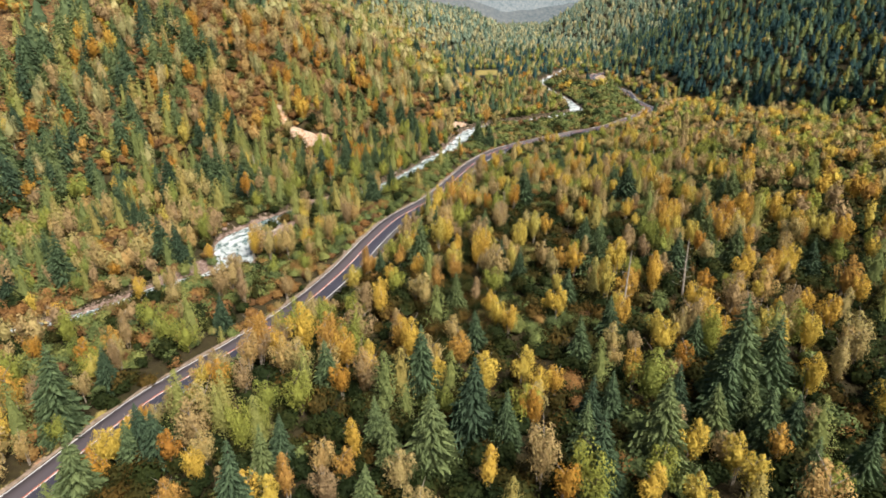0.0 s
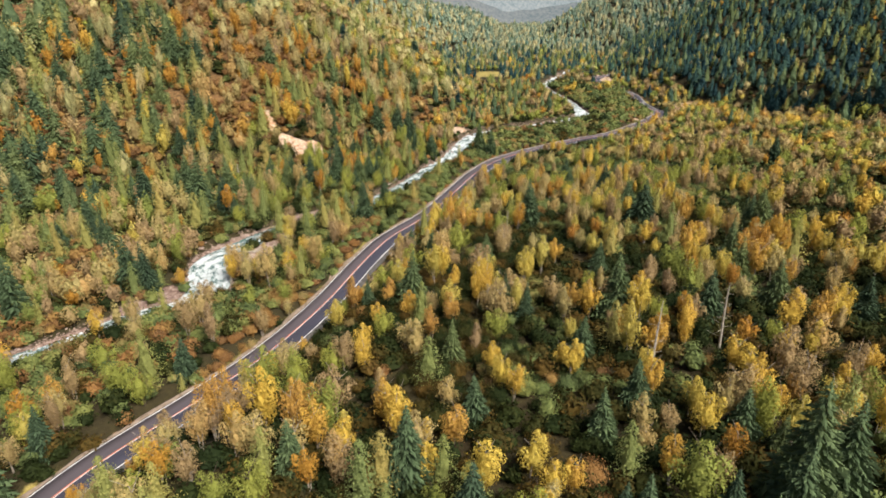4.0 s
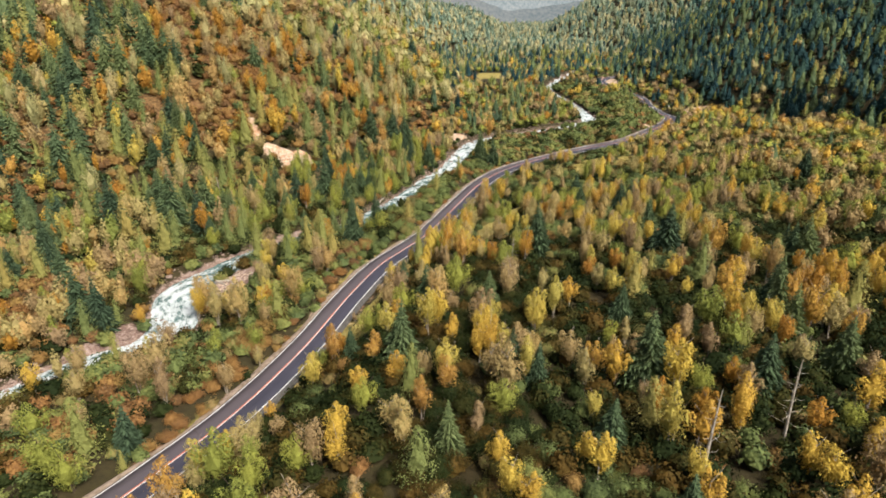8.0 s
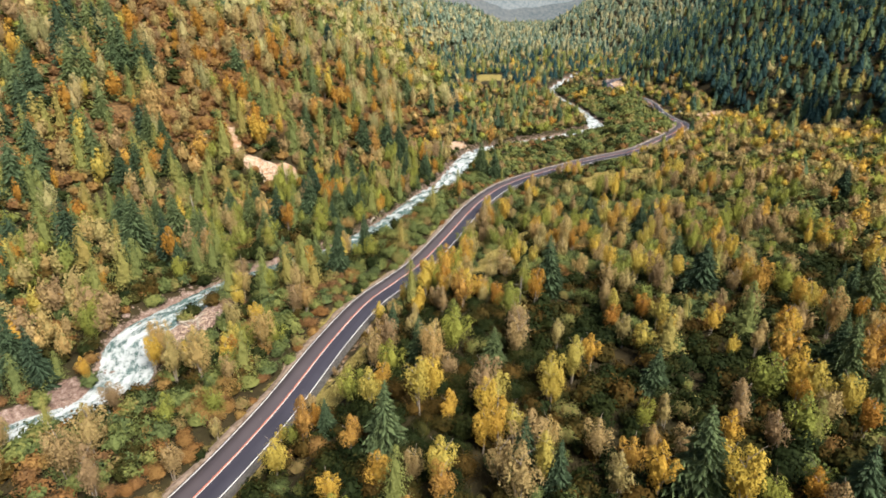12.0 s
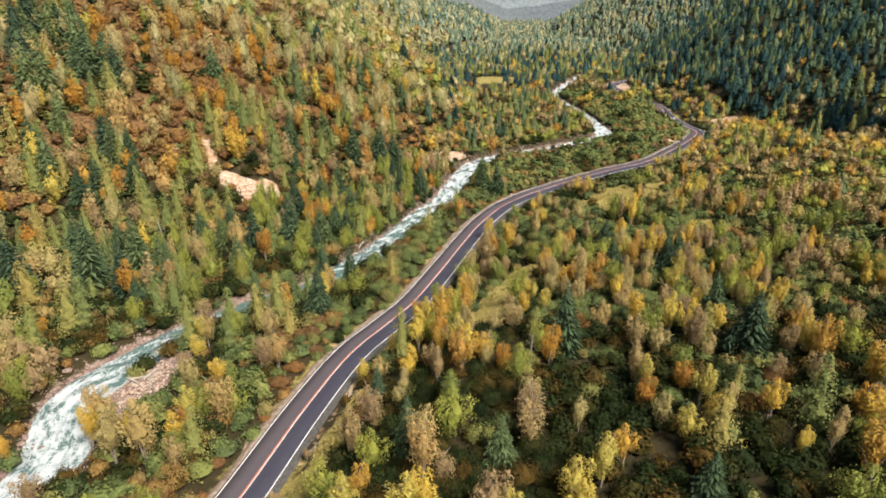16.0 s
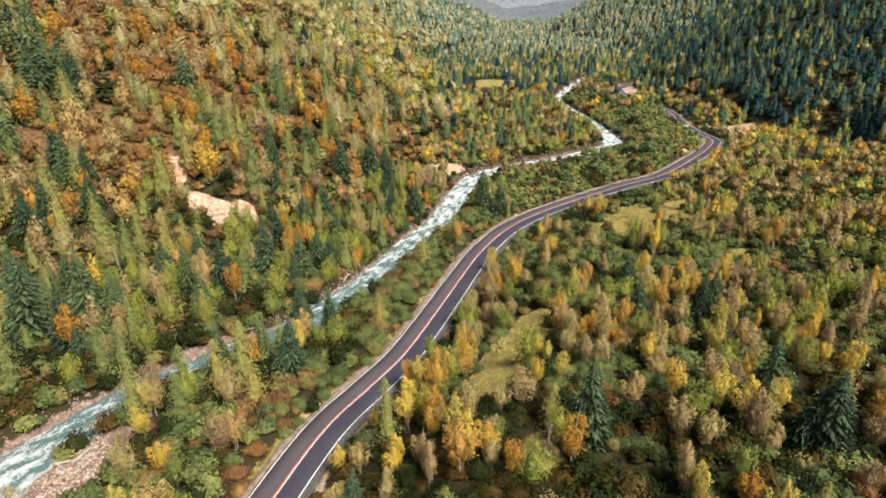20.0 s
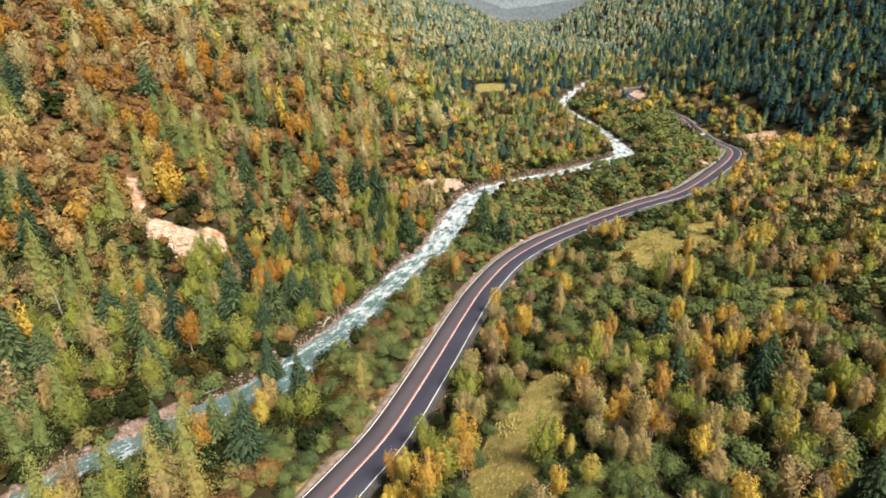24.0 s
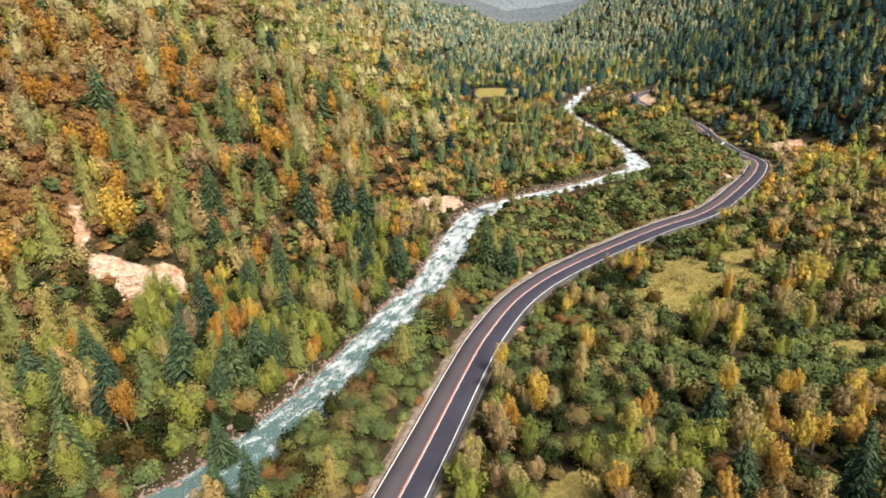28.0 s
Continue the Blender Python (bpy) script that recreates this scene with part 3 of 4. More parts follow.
def shape_of(kind, level, seed):
    """Crown vertices, faces and soft shading normals of one tree of a kind, at a level of detail (0: near)."""
    verts, faces = bare_shape(kind, level, seed)
    shape, height, width, base = KINDS[kind]
    low, half = (base + 0.30 * (height - base), 0.7 * (height - base)) if shape in ("round", "dome") else (base, height)
    out = np.stack([verts[:, 0] / (0.5 * width), verts[:, 1] / (0.5 * width), (verts[:, 2] - low) / half], 1)
    if shape in ("cone", "spruce"):
        side = np.hypot(out[:, 0], out[:, 1]) + 1e-3
        out = np.stack([out[:, 0] / side, out[:, 1] / side, np.full(len(out), 0.75)], 1)
    out /= np.linalg.norm(out, axis=1)[:, None] + 1e-6
    a, b, c = (verts[faces[:, k]] for k in range(3))
    flat = np.cross(b - a, c - a)
    flat /= np.linalg.norm(flat, axis=1)[:, None] + 1e-9
    own = np.zeros_like(verts)
    for k in range(3):
        np.add.at(own, faces[:, k], flat)
    own /= np.linalg.norm(own, axis=1)[:, None] + 1e-9
    soft = out + (0.8 if shape == "round" else 0.7, 0.5 if shape == "round" else 0.8, 0.28 if shape == "round" else 0.6)[level] * own + np.array([0, 0, 0.12])
    return verts, faces, soft / (np.linalg.norm(soft, axis=1)[:, None] + 1e-9)


def bare_shape(kind, level, seed):
    """Crown vertices and faces alone."""
    shape, height, width, base = KINDS[kind]
    r = np.random.RandomState(seed * 31 + level * 7 + 3)
    height, width = height * r.uniform(0.92, 1.08), width * r.uniform(0.9, 1.1)
    a, b, *more = DETAIL[shape][level]
    if shape == "round":
        if level == 2:
            height, width = height * 0.92, width * 1.18
        crown = round_crown(height, width, base, r, a, b, 3 + 2 * seed if level < 2 else 4 + 2 * seed)
        return with_core(crown, width * (0.17 if level == 0 else 0.22), base + 0.14 * height, height * 0.8, r, 1.0, *((7, 4) if level < 2 else (5, 3)))
    if shape == "cone":
        if level == 2:
            return with_core(cone_crown(height, width * 1.1, base, r, *((24, 1.2) if kind == "distant" else (150, 0.45))), width * (0.36 if kind == "distant" else 0.29), base, height * 0.9, r, 2.0, *((5, 3) if kind == "distant" else (7, 4)))
        return with_core(cone_crown(height, width, base, r, a, b), width * 0.22, base, height * 0.82, r, 2.0)
    if shape == "dome":
        return with_core(dome_crown(height, width, r, a, b, 6), width * 0.34, -0.3, height * 0.74, r, 1.0, *((8, 3) if level < 2 else (6, 2)))
    if level == 2:
        return with_core(cone_crown(height, width * 0.95, base, r, 110, 0.55), width * 0.31, base, height * 0.9, r, 2.0, 7, 4)
    return with_core(spruce_crown(height, width, base, r, a, b, *more), width * (0.17 if level == 0 else 0.22), base, height * 0.8, r, 2.0, 6, 3)


LABELS = {
    "gold": ("birch_tree", "golden-leaved birch with a slender pale trunk", "birch"),
    "tan": ("poplar_tree", "slim poplar with thinning tan-brown autumn leaves", "poplar"),
    "amber": ("rowan_tree", "small rowan tree with bright orange autumn leaves", "rowan"),
    "lime": ("broadleaf_tree", "round broadleaf tree with yellow-green leaves", "tree"),
    "larch": ("larch_tree", "conical larch with soft green needles turning yellow", "larch"),
    "spruce": ("spruce_tree", "tall blue-green spruce with drooping boughs", "spruce"),
    "fir": ("fir_tree", "dense fir on the steep mountainside, its blue-green partly painted haze", "fir"),
    "pale": ("pale_larch_tree", "tall straw-yellow larch, its needles paled to carry the haze", "larch"),
    "oak": ("oak_shrub", "dark olive-green evergreen shrub on the forest floor", "shrub"),
    "willow": ("willow_shrub", "rounded bright green willow shrub", "shrub"),
    "rust": ("autumn_shrub", "low shrub with rusty brown autumn leaves", "shrub"),
}
PROTOTYPES = {}
for kind, (name, label, category) in LABELS.items():
    for seed in range(3):
        shape, height, width, base = KINDS[kind]
        r = np.random.RandomState(seed + 50)
        thing = tagged(new(name), label, category, group=f"{kind} {category} trees of the valley" if "shrub" not in name else f"{kind} shrubs of the valley")
        wood = birch_limbs(height, width, base, r) if shape == "round" else bush_limbs(height, width, r) if shape == "dome" else limbs([((0, 0, -0.5), (0, 0, height * 0.5), 0.24, 0.14), ((0, 0, height * 0.5), (0, 0, height * 0.93), 0.14, 0.03)], 6)
        bark = BIRCH_BARK if shape == "round" and kind != "lime" else DARK_BARK
        mesh_object("trunk", *wood, bark, thing, smooth_faces=True)
        crown_v, crown_f, crown_n = shape_of(kind, 0, seed)
        mesh_object("crown", crown_v, crown_f, LEAF_MATS[kind, True], thing, normals=crown_n)
        PROTOTYPES[kind, seed] = [thing, False]


def plant(kind, x, y, z, scale=1.0, tall=1.0, r=rng):
    """Puts one tree of a kind on the ground at (x, y)."""
    z, seed = z - 0.15, r.randint(3)
    m = pose(x, y, z, r.uniform(-3, 3), r.uniform(-3, 3), r.uniform(0, 360)) @ Matrix.Diagonal((scale, scale, scale * tall, 1))
    proto = PROTOTYPES[kind, seed]
    if not proto[1]:
        proto[1] = True
        proto[0].matrix_basis = m
        proto.append(m)
        return proto[0]
    made = copy_thing(PROTOTYPES[kind, seed][0], Matrix.Identity(4))
    made.matrix_basis = m
    return made


# ---- the woods: which kind grows where ----
def zones(x, y, f):
    """Shares of the kinds for canopy and understorey at plan places."""
    z, grass, earth, gravel, road_d, river_d, hill_l, hill_r, half, *_ = f
    pick = np.full(len(x), 0)
    pick[(road_d > 0)] = 0                                   # terrace wood
    pick[(road_d > 0) & (y > 185)] = 1                       # thinner birch scrub
    pick[(road_d <= 0) & (river_d > 0)] = 2                  # strip between road and river
    pick[(river_d <= 0)] = 3                                 # flat beyond the river
    pick[(river_d <= 0) & (y > 188) & (y < 300)] = 8                     # conifers below the left hill
    edge = (value_noise(x, y, 22) - 0.5) * 44
    pick[(hill_l < -4 + 0.4 * edge)] = 4                                  # left hillside
    pick[(hill_l < -4 + 0.4 * edge) & (y > 380)] = 6
    pick[(y > 520) & (hill_l > -10)] = 7                     # far valley floor
    pick[(hill_r > 10 + edge)] = 5                                   # right mountain
    return pick


ORDER = ["gold", "tan", "amber", "lime", "larch", "spruce", "oak", "willow", "rust", "fir", "pale"]
#            gold  tan  amber lime larch spruce oak willow rust fir pale
CANOPY = np.array([[.37, .28, .04, .06, .06, .03, .16, 0, 0, 0, 0],
                   [.28, .42, .03, .11, .02, .02, .06, .04, .02, 0, 0],
                   [.09, .12, .03, .10, .14, .05, .06, .30, .12, 0, 0],
                   [.05, .25, .03, .08, .20, .18, .06, .06, .09, 0, 0],
                   [.08, .17, .11, .10, .24, .11, .02, 0, .05, .0, .12],
                   [.01, .02, .01, .02, .13, .13, .03, 0, .02, .62, .01],
                   [.10, .16, .03, .12, .14, .03, .01, 0, .02, .02, .37],
                   [.06, .10, .02, .12, .14, .06, .02, .12, .02, .26, .12],
                   [.03, .10, .04, .10, .26, .26, .08, .08, .05, 0, 0]])
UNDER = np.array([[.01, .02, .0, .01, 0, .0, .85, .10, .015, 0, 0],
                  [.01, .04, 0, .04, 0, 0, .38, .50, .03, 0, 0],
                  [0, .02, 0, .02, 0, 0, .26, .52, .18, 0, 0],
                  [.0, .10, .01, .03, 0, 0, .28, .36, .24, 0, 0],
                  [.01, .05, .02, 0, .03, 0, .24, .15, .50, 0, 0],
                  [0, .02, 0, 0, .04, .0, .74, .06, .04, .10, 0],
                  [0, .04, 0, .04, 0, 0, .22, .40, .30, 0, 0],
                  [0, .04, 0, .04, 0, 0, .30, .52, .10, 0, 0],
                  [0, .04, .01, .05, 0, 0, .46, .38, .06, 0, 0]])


def scatter(x0, x1, y0, y1, step, r):
    xs, ys = np.meshgrid(np.arange(x0, x1, step), np.arange(y0, y1, step * 0.9))
    xs = xs + ((np.arange(xs.shape[0]) * 0.618) % 1)[:, None] * step
    return (xs + r.uniform(-0.62, 0.62, xs.shape) * step).ravel(), (ys + r.uniform(-0.62, 0.62, ys.shape) * step).ravel()


# trees that stand out singly: x, y, size
SPRUCES_NEAR = [(-10.6, 48.3, 0.78), (44.6, 53, 0.8), (-3.6, 57, 0.92), (14.8, 57.3, 0.78), (-8.9, 57.8, 0.78), (39.4, 58.3, 0.78), (-23.4, 58.8, 0.78), (36.9, 58.8, 0.78), (31.4, 60.4, 0.78), (5.5, 60.9, 0.78), (16.2, 63, 0.78), (33.1, 63.8, 0.88), (19.4, 64.7, 0.78), (36.1, 66.9, 1.14), (-20.3, 73.6, 0.78), (18.1, 79.1, 0.78), (35.4, 79.2, 0.78), (-69.7, 80.1, 1.06), (2.1, 84.5, 0.78), (24.1, 85.7, 0.78), (-67.6, 91.5, 0.78), (-1.4, 100.8, 0.78), (-54.1, 113.7, 0.78), (28.1, 115.7, 0.98), (29.4, 139.2, 0.78), (4.9, 145, 0.78), (-7.6, 149.5, 0.78), (-14.6, 165.7, 0.78), (47.2, 171, 1.03), (17.8, 174.6, 0.98)]
SPRUCES_MIDDLE = [(46.7, 183.5, 0.78), (-35, 217.9, 0.78), (35.1, 225.3, 0.78), (-36.6, 252.8, 0.78), (-45, 313.6, 1.3), (-30.2, 322.9, 1.26)]
LARCHES_NEAR = [(41.6, 56.5, 0.85), (-27.2, 62.5, 0.78), (-33.5, 64.8, 0.78), (-11, 69.5, 1), (-9.3, 71.9, 0.9), (-60.8, 112.6, 1.07), (48.8, 153.2, 1.1), (-82.3, 178.1, 0.99), (-89, 185.7, 1.04), (-49.4, 189.3, 1.01), (-58.3, 190.7, 1.17), (-86.3, 193.4, 1.29), (-37.9, 194, 1), (-148, 195.6, 1.3), (-84.6, 196.1, 1.29), (-125.5, 220.2, 1.3), (-142.1, 230.4, 1.3), (-55.7, 240.6, 1.02), (-11.5, 250.5, 0.89), (-67.9, 270, 0.78), (-62.6, 278.5, 0.78), (-45.7, 279.5, 1.03), (-56.9, 285.9, 0.97), (-54.2, 289.4, 0.99), (-55.1, 304.5, 1.3)]
GOLDS_NEAR = [(25.3, 48.3, 0.78), (-21.4, 48.7, 0.78), (-33.2, 49, 0.78), (20.3, 49.3, 0.78), (-24.3, 50.1, 0.78), (31.4, 50.4, 0.78), (-20.4, 51.9, 0.78), (2.9, 52.4, 0.78), (30.9, 53.3, 0.78), (26.5, 55.6, 0.78), (-13.7, 59.1, 0.78), (-46.8, 66.4, 0.78), (46.8, 68.7, 0.82), (10.4, 69.3, 0.78), (2.6, 70.5, 1.05), (8.4, 72.6, 0.83), (-4.2, 73.6, 0.78), (47.5, 78.6, 0.78), (30.6, 79.3, 0.83), (30.6, 83.6, 0.78), (58.6, 85.9, 0.98), (7.7, 89.7, 0.78), (41.4, 91.4, 0.78), (5.8, 92, 0.78), (59.1, 93.4, 0.78), (39.8, 93.7, 0.78), (16.7, 95.3, 0.78), (48.5, 96.3, 0.79), (-15.6, 97.2, 0.78), (52.7, 97.2, 0.81)]
GOLDS_MIDDLE = [(-16.6, 101.9, 0.78), (-5.7, 108.2, 0.78), (-33.9, 109.6, 0.78), (-10.2, 116.1, 0.78), (-2.5, 117.1, 0.97), (21, 119.1, 0.78), (-15, 124.2, 0.78), (2.8, 124.6, 0.78), (7.1, 127.1, 0.78), (13.4, 138.2, 0.96), (-13.2, 140.7, 0.78), (17.5, 142.3, 1), (21.2, 146.1, 0.78), (30.3, 149.4, 0.78), (34.7, 151.4, 0.83), (43.8, 154.3, 0.78), (35.5, 158.5, 0.78), (27.7, 161.7, 0.78), (-49, 167.8, 0.86), (2.9, 170, 0.82), (39.3, 177.1, 0.93), (-46.9, 177.3, 0.79), (37.2, 179.2, 0.94), (31, 193, 0.78), (-7.9, 196.7, 0.78), (-2.1, 197.3, 0.78), (18.7, 210.7, 0.78), (39.4, 215.2, 0.78), (52.2, 220.2, 0.78), (45.1, 220.3, 0.81)]
GOLDS_FAR = [(47.5, 220.8, 0.82), (42.5, 222.7, 0.78), (23.4, 223.7, 0.78), (26.2, 226.6, 0.78), (7.1, 248, 0.78), (63.8, 253.7, 0.78), (-2.5, 265.1, 0.78)]
TANS_NEAR = [(-7.4, 53.5, 0.85), (-17.4, 56.7, 0.78), (-33.4, 58.7, 0.78), (24.9, 59, 0.99), (29.1, 70.5, 0.78), (-32.8, 72.5, 0.8), (-48.6, 74.1, 0.78), (57.4, 78.3, 0.78), (40, 109.7, 0.8), (51.4, 117.9, 0.78), (39.6, 122.6, 0.78), (-103.5, 147.9, 1.22), (-95.7, 156.7, 1.04), (-120.7, 183.2, 1.22), (39.2, 223.3, 0.99), (4.4, 232.2, 0.78), (19, 238.1, 1.06), (46.1, 257.3, 0.8), (69.7, 257.6, 1), (62.4, 259.3, 0.98)]
AMBERS_NEAR = [(-37.8, 58.6, 0.78), (9.1, 63.4, 0.78), (-18.2, 72.4, 0.78), (-52.9, 78.6, 0.78), (-75.9, 98.8, 1.06), (-89.1, 101.4, 0.98), (45.1, 101.9, 0.78), (52.3, 125.4, 0.78), (47.1, 130.9, 0.78), (27, 157.5, 0.78), (26.5, 199.2, 0.78), (22.3, 201.8, 0.78), (-34.8, 212.2, 0.78), (8, 227.8, 0.78), (-61.6, 269.9, 0.78)]
LIMES_NEAR = [(14.6, 49.5, 0.78), (40.3, 50.9, 0.78), (22.6, 52.7, 0.82), (25.6, 67.9, 1.22), (-23.3, 68.7, 0.97), (-28.2, 69.6, 0.78), (-21.2, 87.1, 0.78), (-24.4, 87.6, 0.92), (-87.9, 93.5, 1.3), (-25.3, 93.6, 0.82), (-20.3, 96.2, 0.78), (-86.9, 109.2, 1.19), (-14.3, 109.9, 0.78), (34.3, 112.3, 0.78), (44.3, 135.8, 1.16), (-1.5, 150.4, 1.13), (-2.2, 157.1, 1), (64.2, 171.4, 1.02), (25.4, 212.8, 0.81), (16.4, 218.7, 0.84), (-0.8, 220.2, 0.78), (31.2, 221.3, 0.78), (-38.3, 296.1, 0.88), (-31.7, 314.5, 1.15)]
RIVERSIDE = [(-45.6, 198, 1.15), (-42.4, 200.6, 1.25), (-51, 195.5, 1.05), (-104, 206, 1.3), (-70, 214, 1.15)]
RIVERSIDE_SPRUCES = [(-47.5, 203.4, 0.95), (-40.2, 207, 0.85), (-38.5, 229, 0.8), (-95, 216, 1.45), (-87.4, 226, 1.35), (-84, 212.5, 1.15), (-102, 225, 1.4), (-112, 213, 1.4), (-60, 236, 1.1), (-52, 247, 1.2)]
SPRUCES_NEAR = [(x, y, 1.08 * size if size > 0.8 else 0.86 * size) for x, y, size in SPRUCES_NEAR]
SINGLE = [('larch', RIVERSIDE), ('spruce', RIVERSIDE_SPRUCES), ('spruce', SPRUCES_NEAR), ('spruce', SPRUCES_MIDDLE), ('larch', LARCHES_NEAR), ('gold', GOLDS_NEAR), ('gold', GOLDS_MIDDLE), ('gold', GOLDS_FAR), ('tan', TANS_NEAR), ('amber', AMBERS_NEAR), ('lime', LIMES_NEAR)]
NAMED = [(x, y, KINDS[kind][2] * size * 0.42) for kind, rows in SINGLE for x, y, size in rows]


def wood(x, y, shares, r, keep=1.0, small=1.0, gaps=0.0, behind=False):
    """Kinds, places and sizes of the trees that can stand at (x, y)."""
    wedge = (np.abs(x + 0.041 * y) < 0.80 * (y + 8) + 14) & (y > 38)
    wedge = ~wedge if behind else wedge
    x, y = x[wedge], y[wedge]
    f = valley(x, y)
    z, grass, earth, gravel, road_d, river_d, hill_l, hill_r, half, *_ = f
    free = (np.abs(road_d) > np.where(road_d > 0, 5.6, 5.4)) & (np.abs(river_d) > half + 0.9) & ((grass < (0.2 if shares is CANOPY else 0.42)) | ((shares is UNDER) & (y > 240) & (y < 330) & (r.rand(len(x)) < 0.04))) & (earth < 0.2) & (gravel < 0.8)
    open_wood = (hill_l > -4) & (hill_r < 6)
    free &= r.rand(len(x)) < keep * np.where(open_wood & (road_d > 0) & (y < 330) & (gaps > 0), 0.72, 1) * np.where(open_wood, 1 - gaps + gaps * smooth(value_noise(x, y, 15), 0.3, 0.62), 1)
    scrub = np.maximum(spread(x, y, 48, 252, 62, 17, 0), spread(x, y, -10, 236, 16, 20, 0))
    if shares is CANOPY:
        low_strip = (road_d < 0) & (river_d > -7) & (y > 300) & (y < 600) & (hill_r < 6)
        free &= ~low_strip | (r.rand(len(x)) < np.where((y > 395) & (y < 500) & (road_d > -18), 0.8, 0.14))
        free &= ~((river_d > 0) & (river_d < half + 13) & (y > 148) & (y < 190))
        free &= (road_d > 0) | (river_d < 0) | (y > 240) | (r.rand(len(x)) < 0.5)
    oaks = np.maximum(spread(x, y, 16, 107, 18, 8), spread(x, y, 22, 131, 17, 9))
    free &= r.rand(len(x)) < 1 - gaps * (1.15 * scrub + 0.85 * oaks)
    moor = np.maximum.reduce([spread(x, y, *m) for m in HEATHS])
    if shares is CANOPY:
        free &= r.rand(len(x)) < np.where(open_wood, 1, np.interp(y, [330, 335, 640, 800], [0.45, 0.66, 0.75, 0.95]) * np.where(hill_r > 10, 1.3, 1)) * (1 - 0.9 * moor)
        free &= (spread(x, y, -70, 263, 15, 6) < 0.3) & (spread(x, y, 15, 540, 20, 17) < 0.3) & (spread(x, y, -84, 269, 9, 8) < 0.3)
    shore = (river_d > 0) & (river_d < half + 13) & (y > 350) & (y < 500) & (hill_r < 6)
    free &= ~shore | ((river_d > half + 1.5) & (shares is UNDER))
    for nx, ny, rad in NAMED:
        free &= (x - nx) ** 2 + (y - ny) ** 2 > (rad * (1.0 if gaps else 0.55)) ** 2
    zone = zones(x, y, f)
    share = shares[zone]
    high = smooth(-hill_l, 70, 110) * (value_noise(x, y, 45) > 0.5) * (y < 420)
    share[:, 8] += 1.1 * high
    share[:, 1] += 0.25 * high
    share[:, 5] += 0.08 * ((zone == 4) & (x < -118))
    near = (zone == 0) & (y < 78) & (shares is CANOPY)
    share[near, 4:7] += np.array([0.12, 0.14, 0.12])
    share[near, 0] *= 0.65
    # more of the haze-paled larches on the farther left slope
    share[:, 10] += 0.3 * ((zone == 4) & (y > 325) & (shares is CANOPY))
    share[:, 7] += 1.2 * scrub * (shares is UNDER)
    brown = ((zone == 2) | (zone == 3)) & (y < 195) & (shares is UNDER)
    share[brown, 8] += 0.28
    share[brown, 1] += 0.05
    green = (zone == 2) & (y > 225)
    share[green, 7] += 0.8
    share[green & (shares is UNDER), 1:4] = 0
    if shares is UNDER:
        share[moor > 0.4] = np.array([0, 0.06, 0.01, 0, 0, 0, 0.04, 0.02, 0.87, 0, 0])
    p = np.cumsum(share, 1)
    # clumps of one kind stand together
    blob = value_noise(x, y, 13)
    rank = np.argsort(np.argsort(blob)) / max(1, len(x))
    draw = np.where(r.rand(len(x)) < np.where(zone >= 4, 0.15, 0.45), np.clip(rank + r.normal(0, 0.03, len(x)), 0, 0.999), r.rand(len(x)))
    kind = (draw[:, None] * p[:, -1:] > p).sum(1).clip(0, len(ORDER) - 1)
    size = small * r.uniform(0.62, 1.15, len(x)) * np.where((road_d > 0) & (gaps > 0), 0.9, 0.95)
    size *= np.where((zone == 1) & (gaps > 0), 0.85, 1.0) * np.where((zone == 4) | (zone == 6), 1.3, 1.0) * np.where(((zone == 3) | (zone == 8)) & (y > 320), 0.8, 1.0) * np.where(zone == 5, 0.92, 1.0)
    size *= np.where((zone == 2) & (y > 370) & (shares is UNDER), 1.6, 1.0)
    size *= np.where(shares is CANOPY, 0.5, 0.7) + np.where(shares is CANOPY, 0.5, 0.3) * smooth(np.abs(road_d), 5, 11)
    size *= np.where(((zone == 2) | (zone == 3) | (zone == 8)) & (shares is UNDER), 1.18, 1.0) * np.where(shore, 0.62, 1.0)
    return x[free], y[free], z[free], kind[free], size[free]


TEMPLATES = {(k, level, s): shape_of(k, level, s) for k in KINDS for level in (1, 2) for s in range(3)}


def stand(name, label, kind, level, x, y, z, size, r, slender=1.0):
    """ONE object of many trees of a kind, for woods that nobody could count."""
    all_v, all_f, all_t, all_n, base = [], [], [], [], 0
    seeds = r.randint(3, size=len(x))
    tints = r.rand(len(x))
    turn = r.uniform(0, 2 * np.pi, len(x))
    for s in range(3):
        v, f, nv = TEMPLATES[kind, level, s]
        m = np.nonzero(seeds == s)[0]
        if not len(m):
            continue
        c, sn = np.cos(turn[m])[:, None], np.sin(turn[m])[:, None]
        k = size[m][:, None]
        tall = r.uniform(0.95, 1.2, len(m))[:, None] * slender
        px, py, pz = (v[:, 0] * c - v[:, 1] * sn) * k + x[m][:, None], (v[:, 0] * sn + v[:, 1] * c) * k + y[m][:, None], v[:, 2] * k * tall + z[m][:, None] - 0.2
        all_v.append(np.stack([px, py, pz], -1).reshape(-1, 3))
        all_f.append((f[None] + (np.arange(len(m)) * len(v))[:, None, None] + base).reshape(-1, f.shape[1]))
        all_t.append(np.repeat(tints[m], len(v)))
        all_n.append(np.stack([nv[:, 0] * c - nv[:, 1] * sn, nv[:, 0] * sn + nv[:, 1] * c, np.broadcast_to(nv[:, 2], px.shape)], -1).reshape(-1, 3))
        base += len(m) * len(v)
    if not all_v:
        return
    ob = mesh_object(name, np.vstack(all_v), np.vstack(all_f), LEAF_MATS[kind, False], values={"tint": np.concatenate(all_t)}, normals=np.vstack(all_n))
    tagged(ob, label, "woods", kind="stuff")


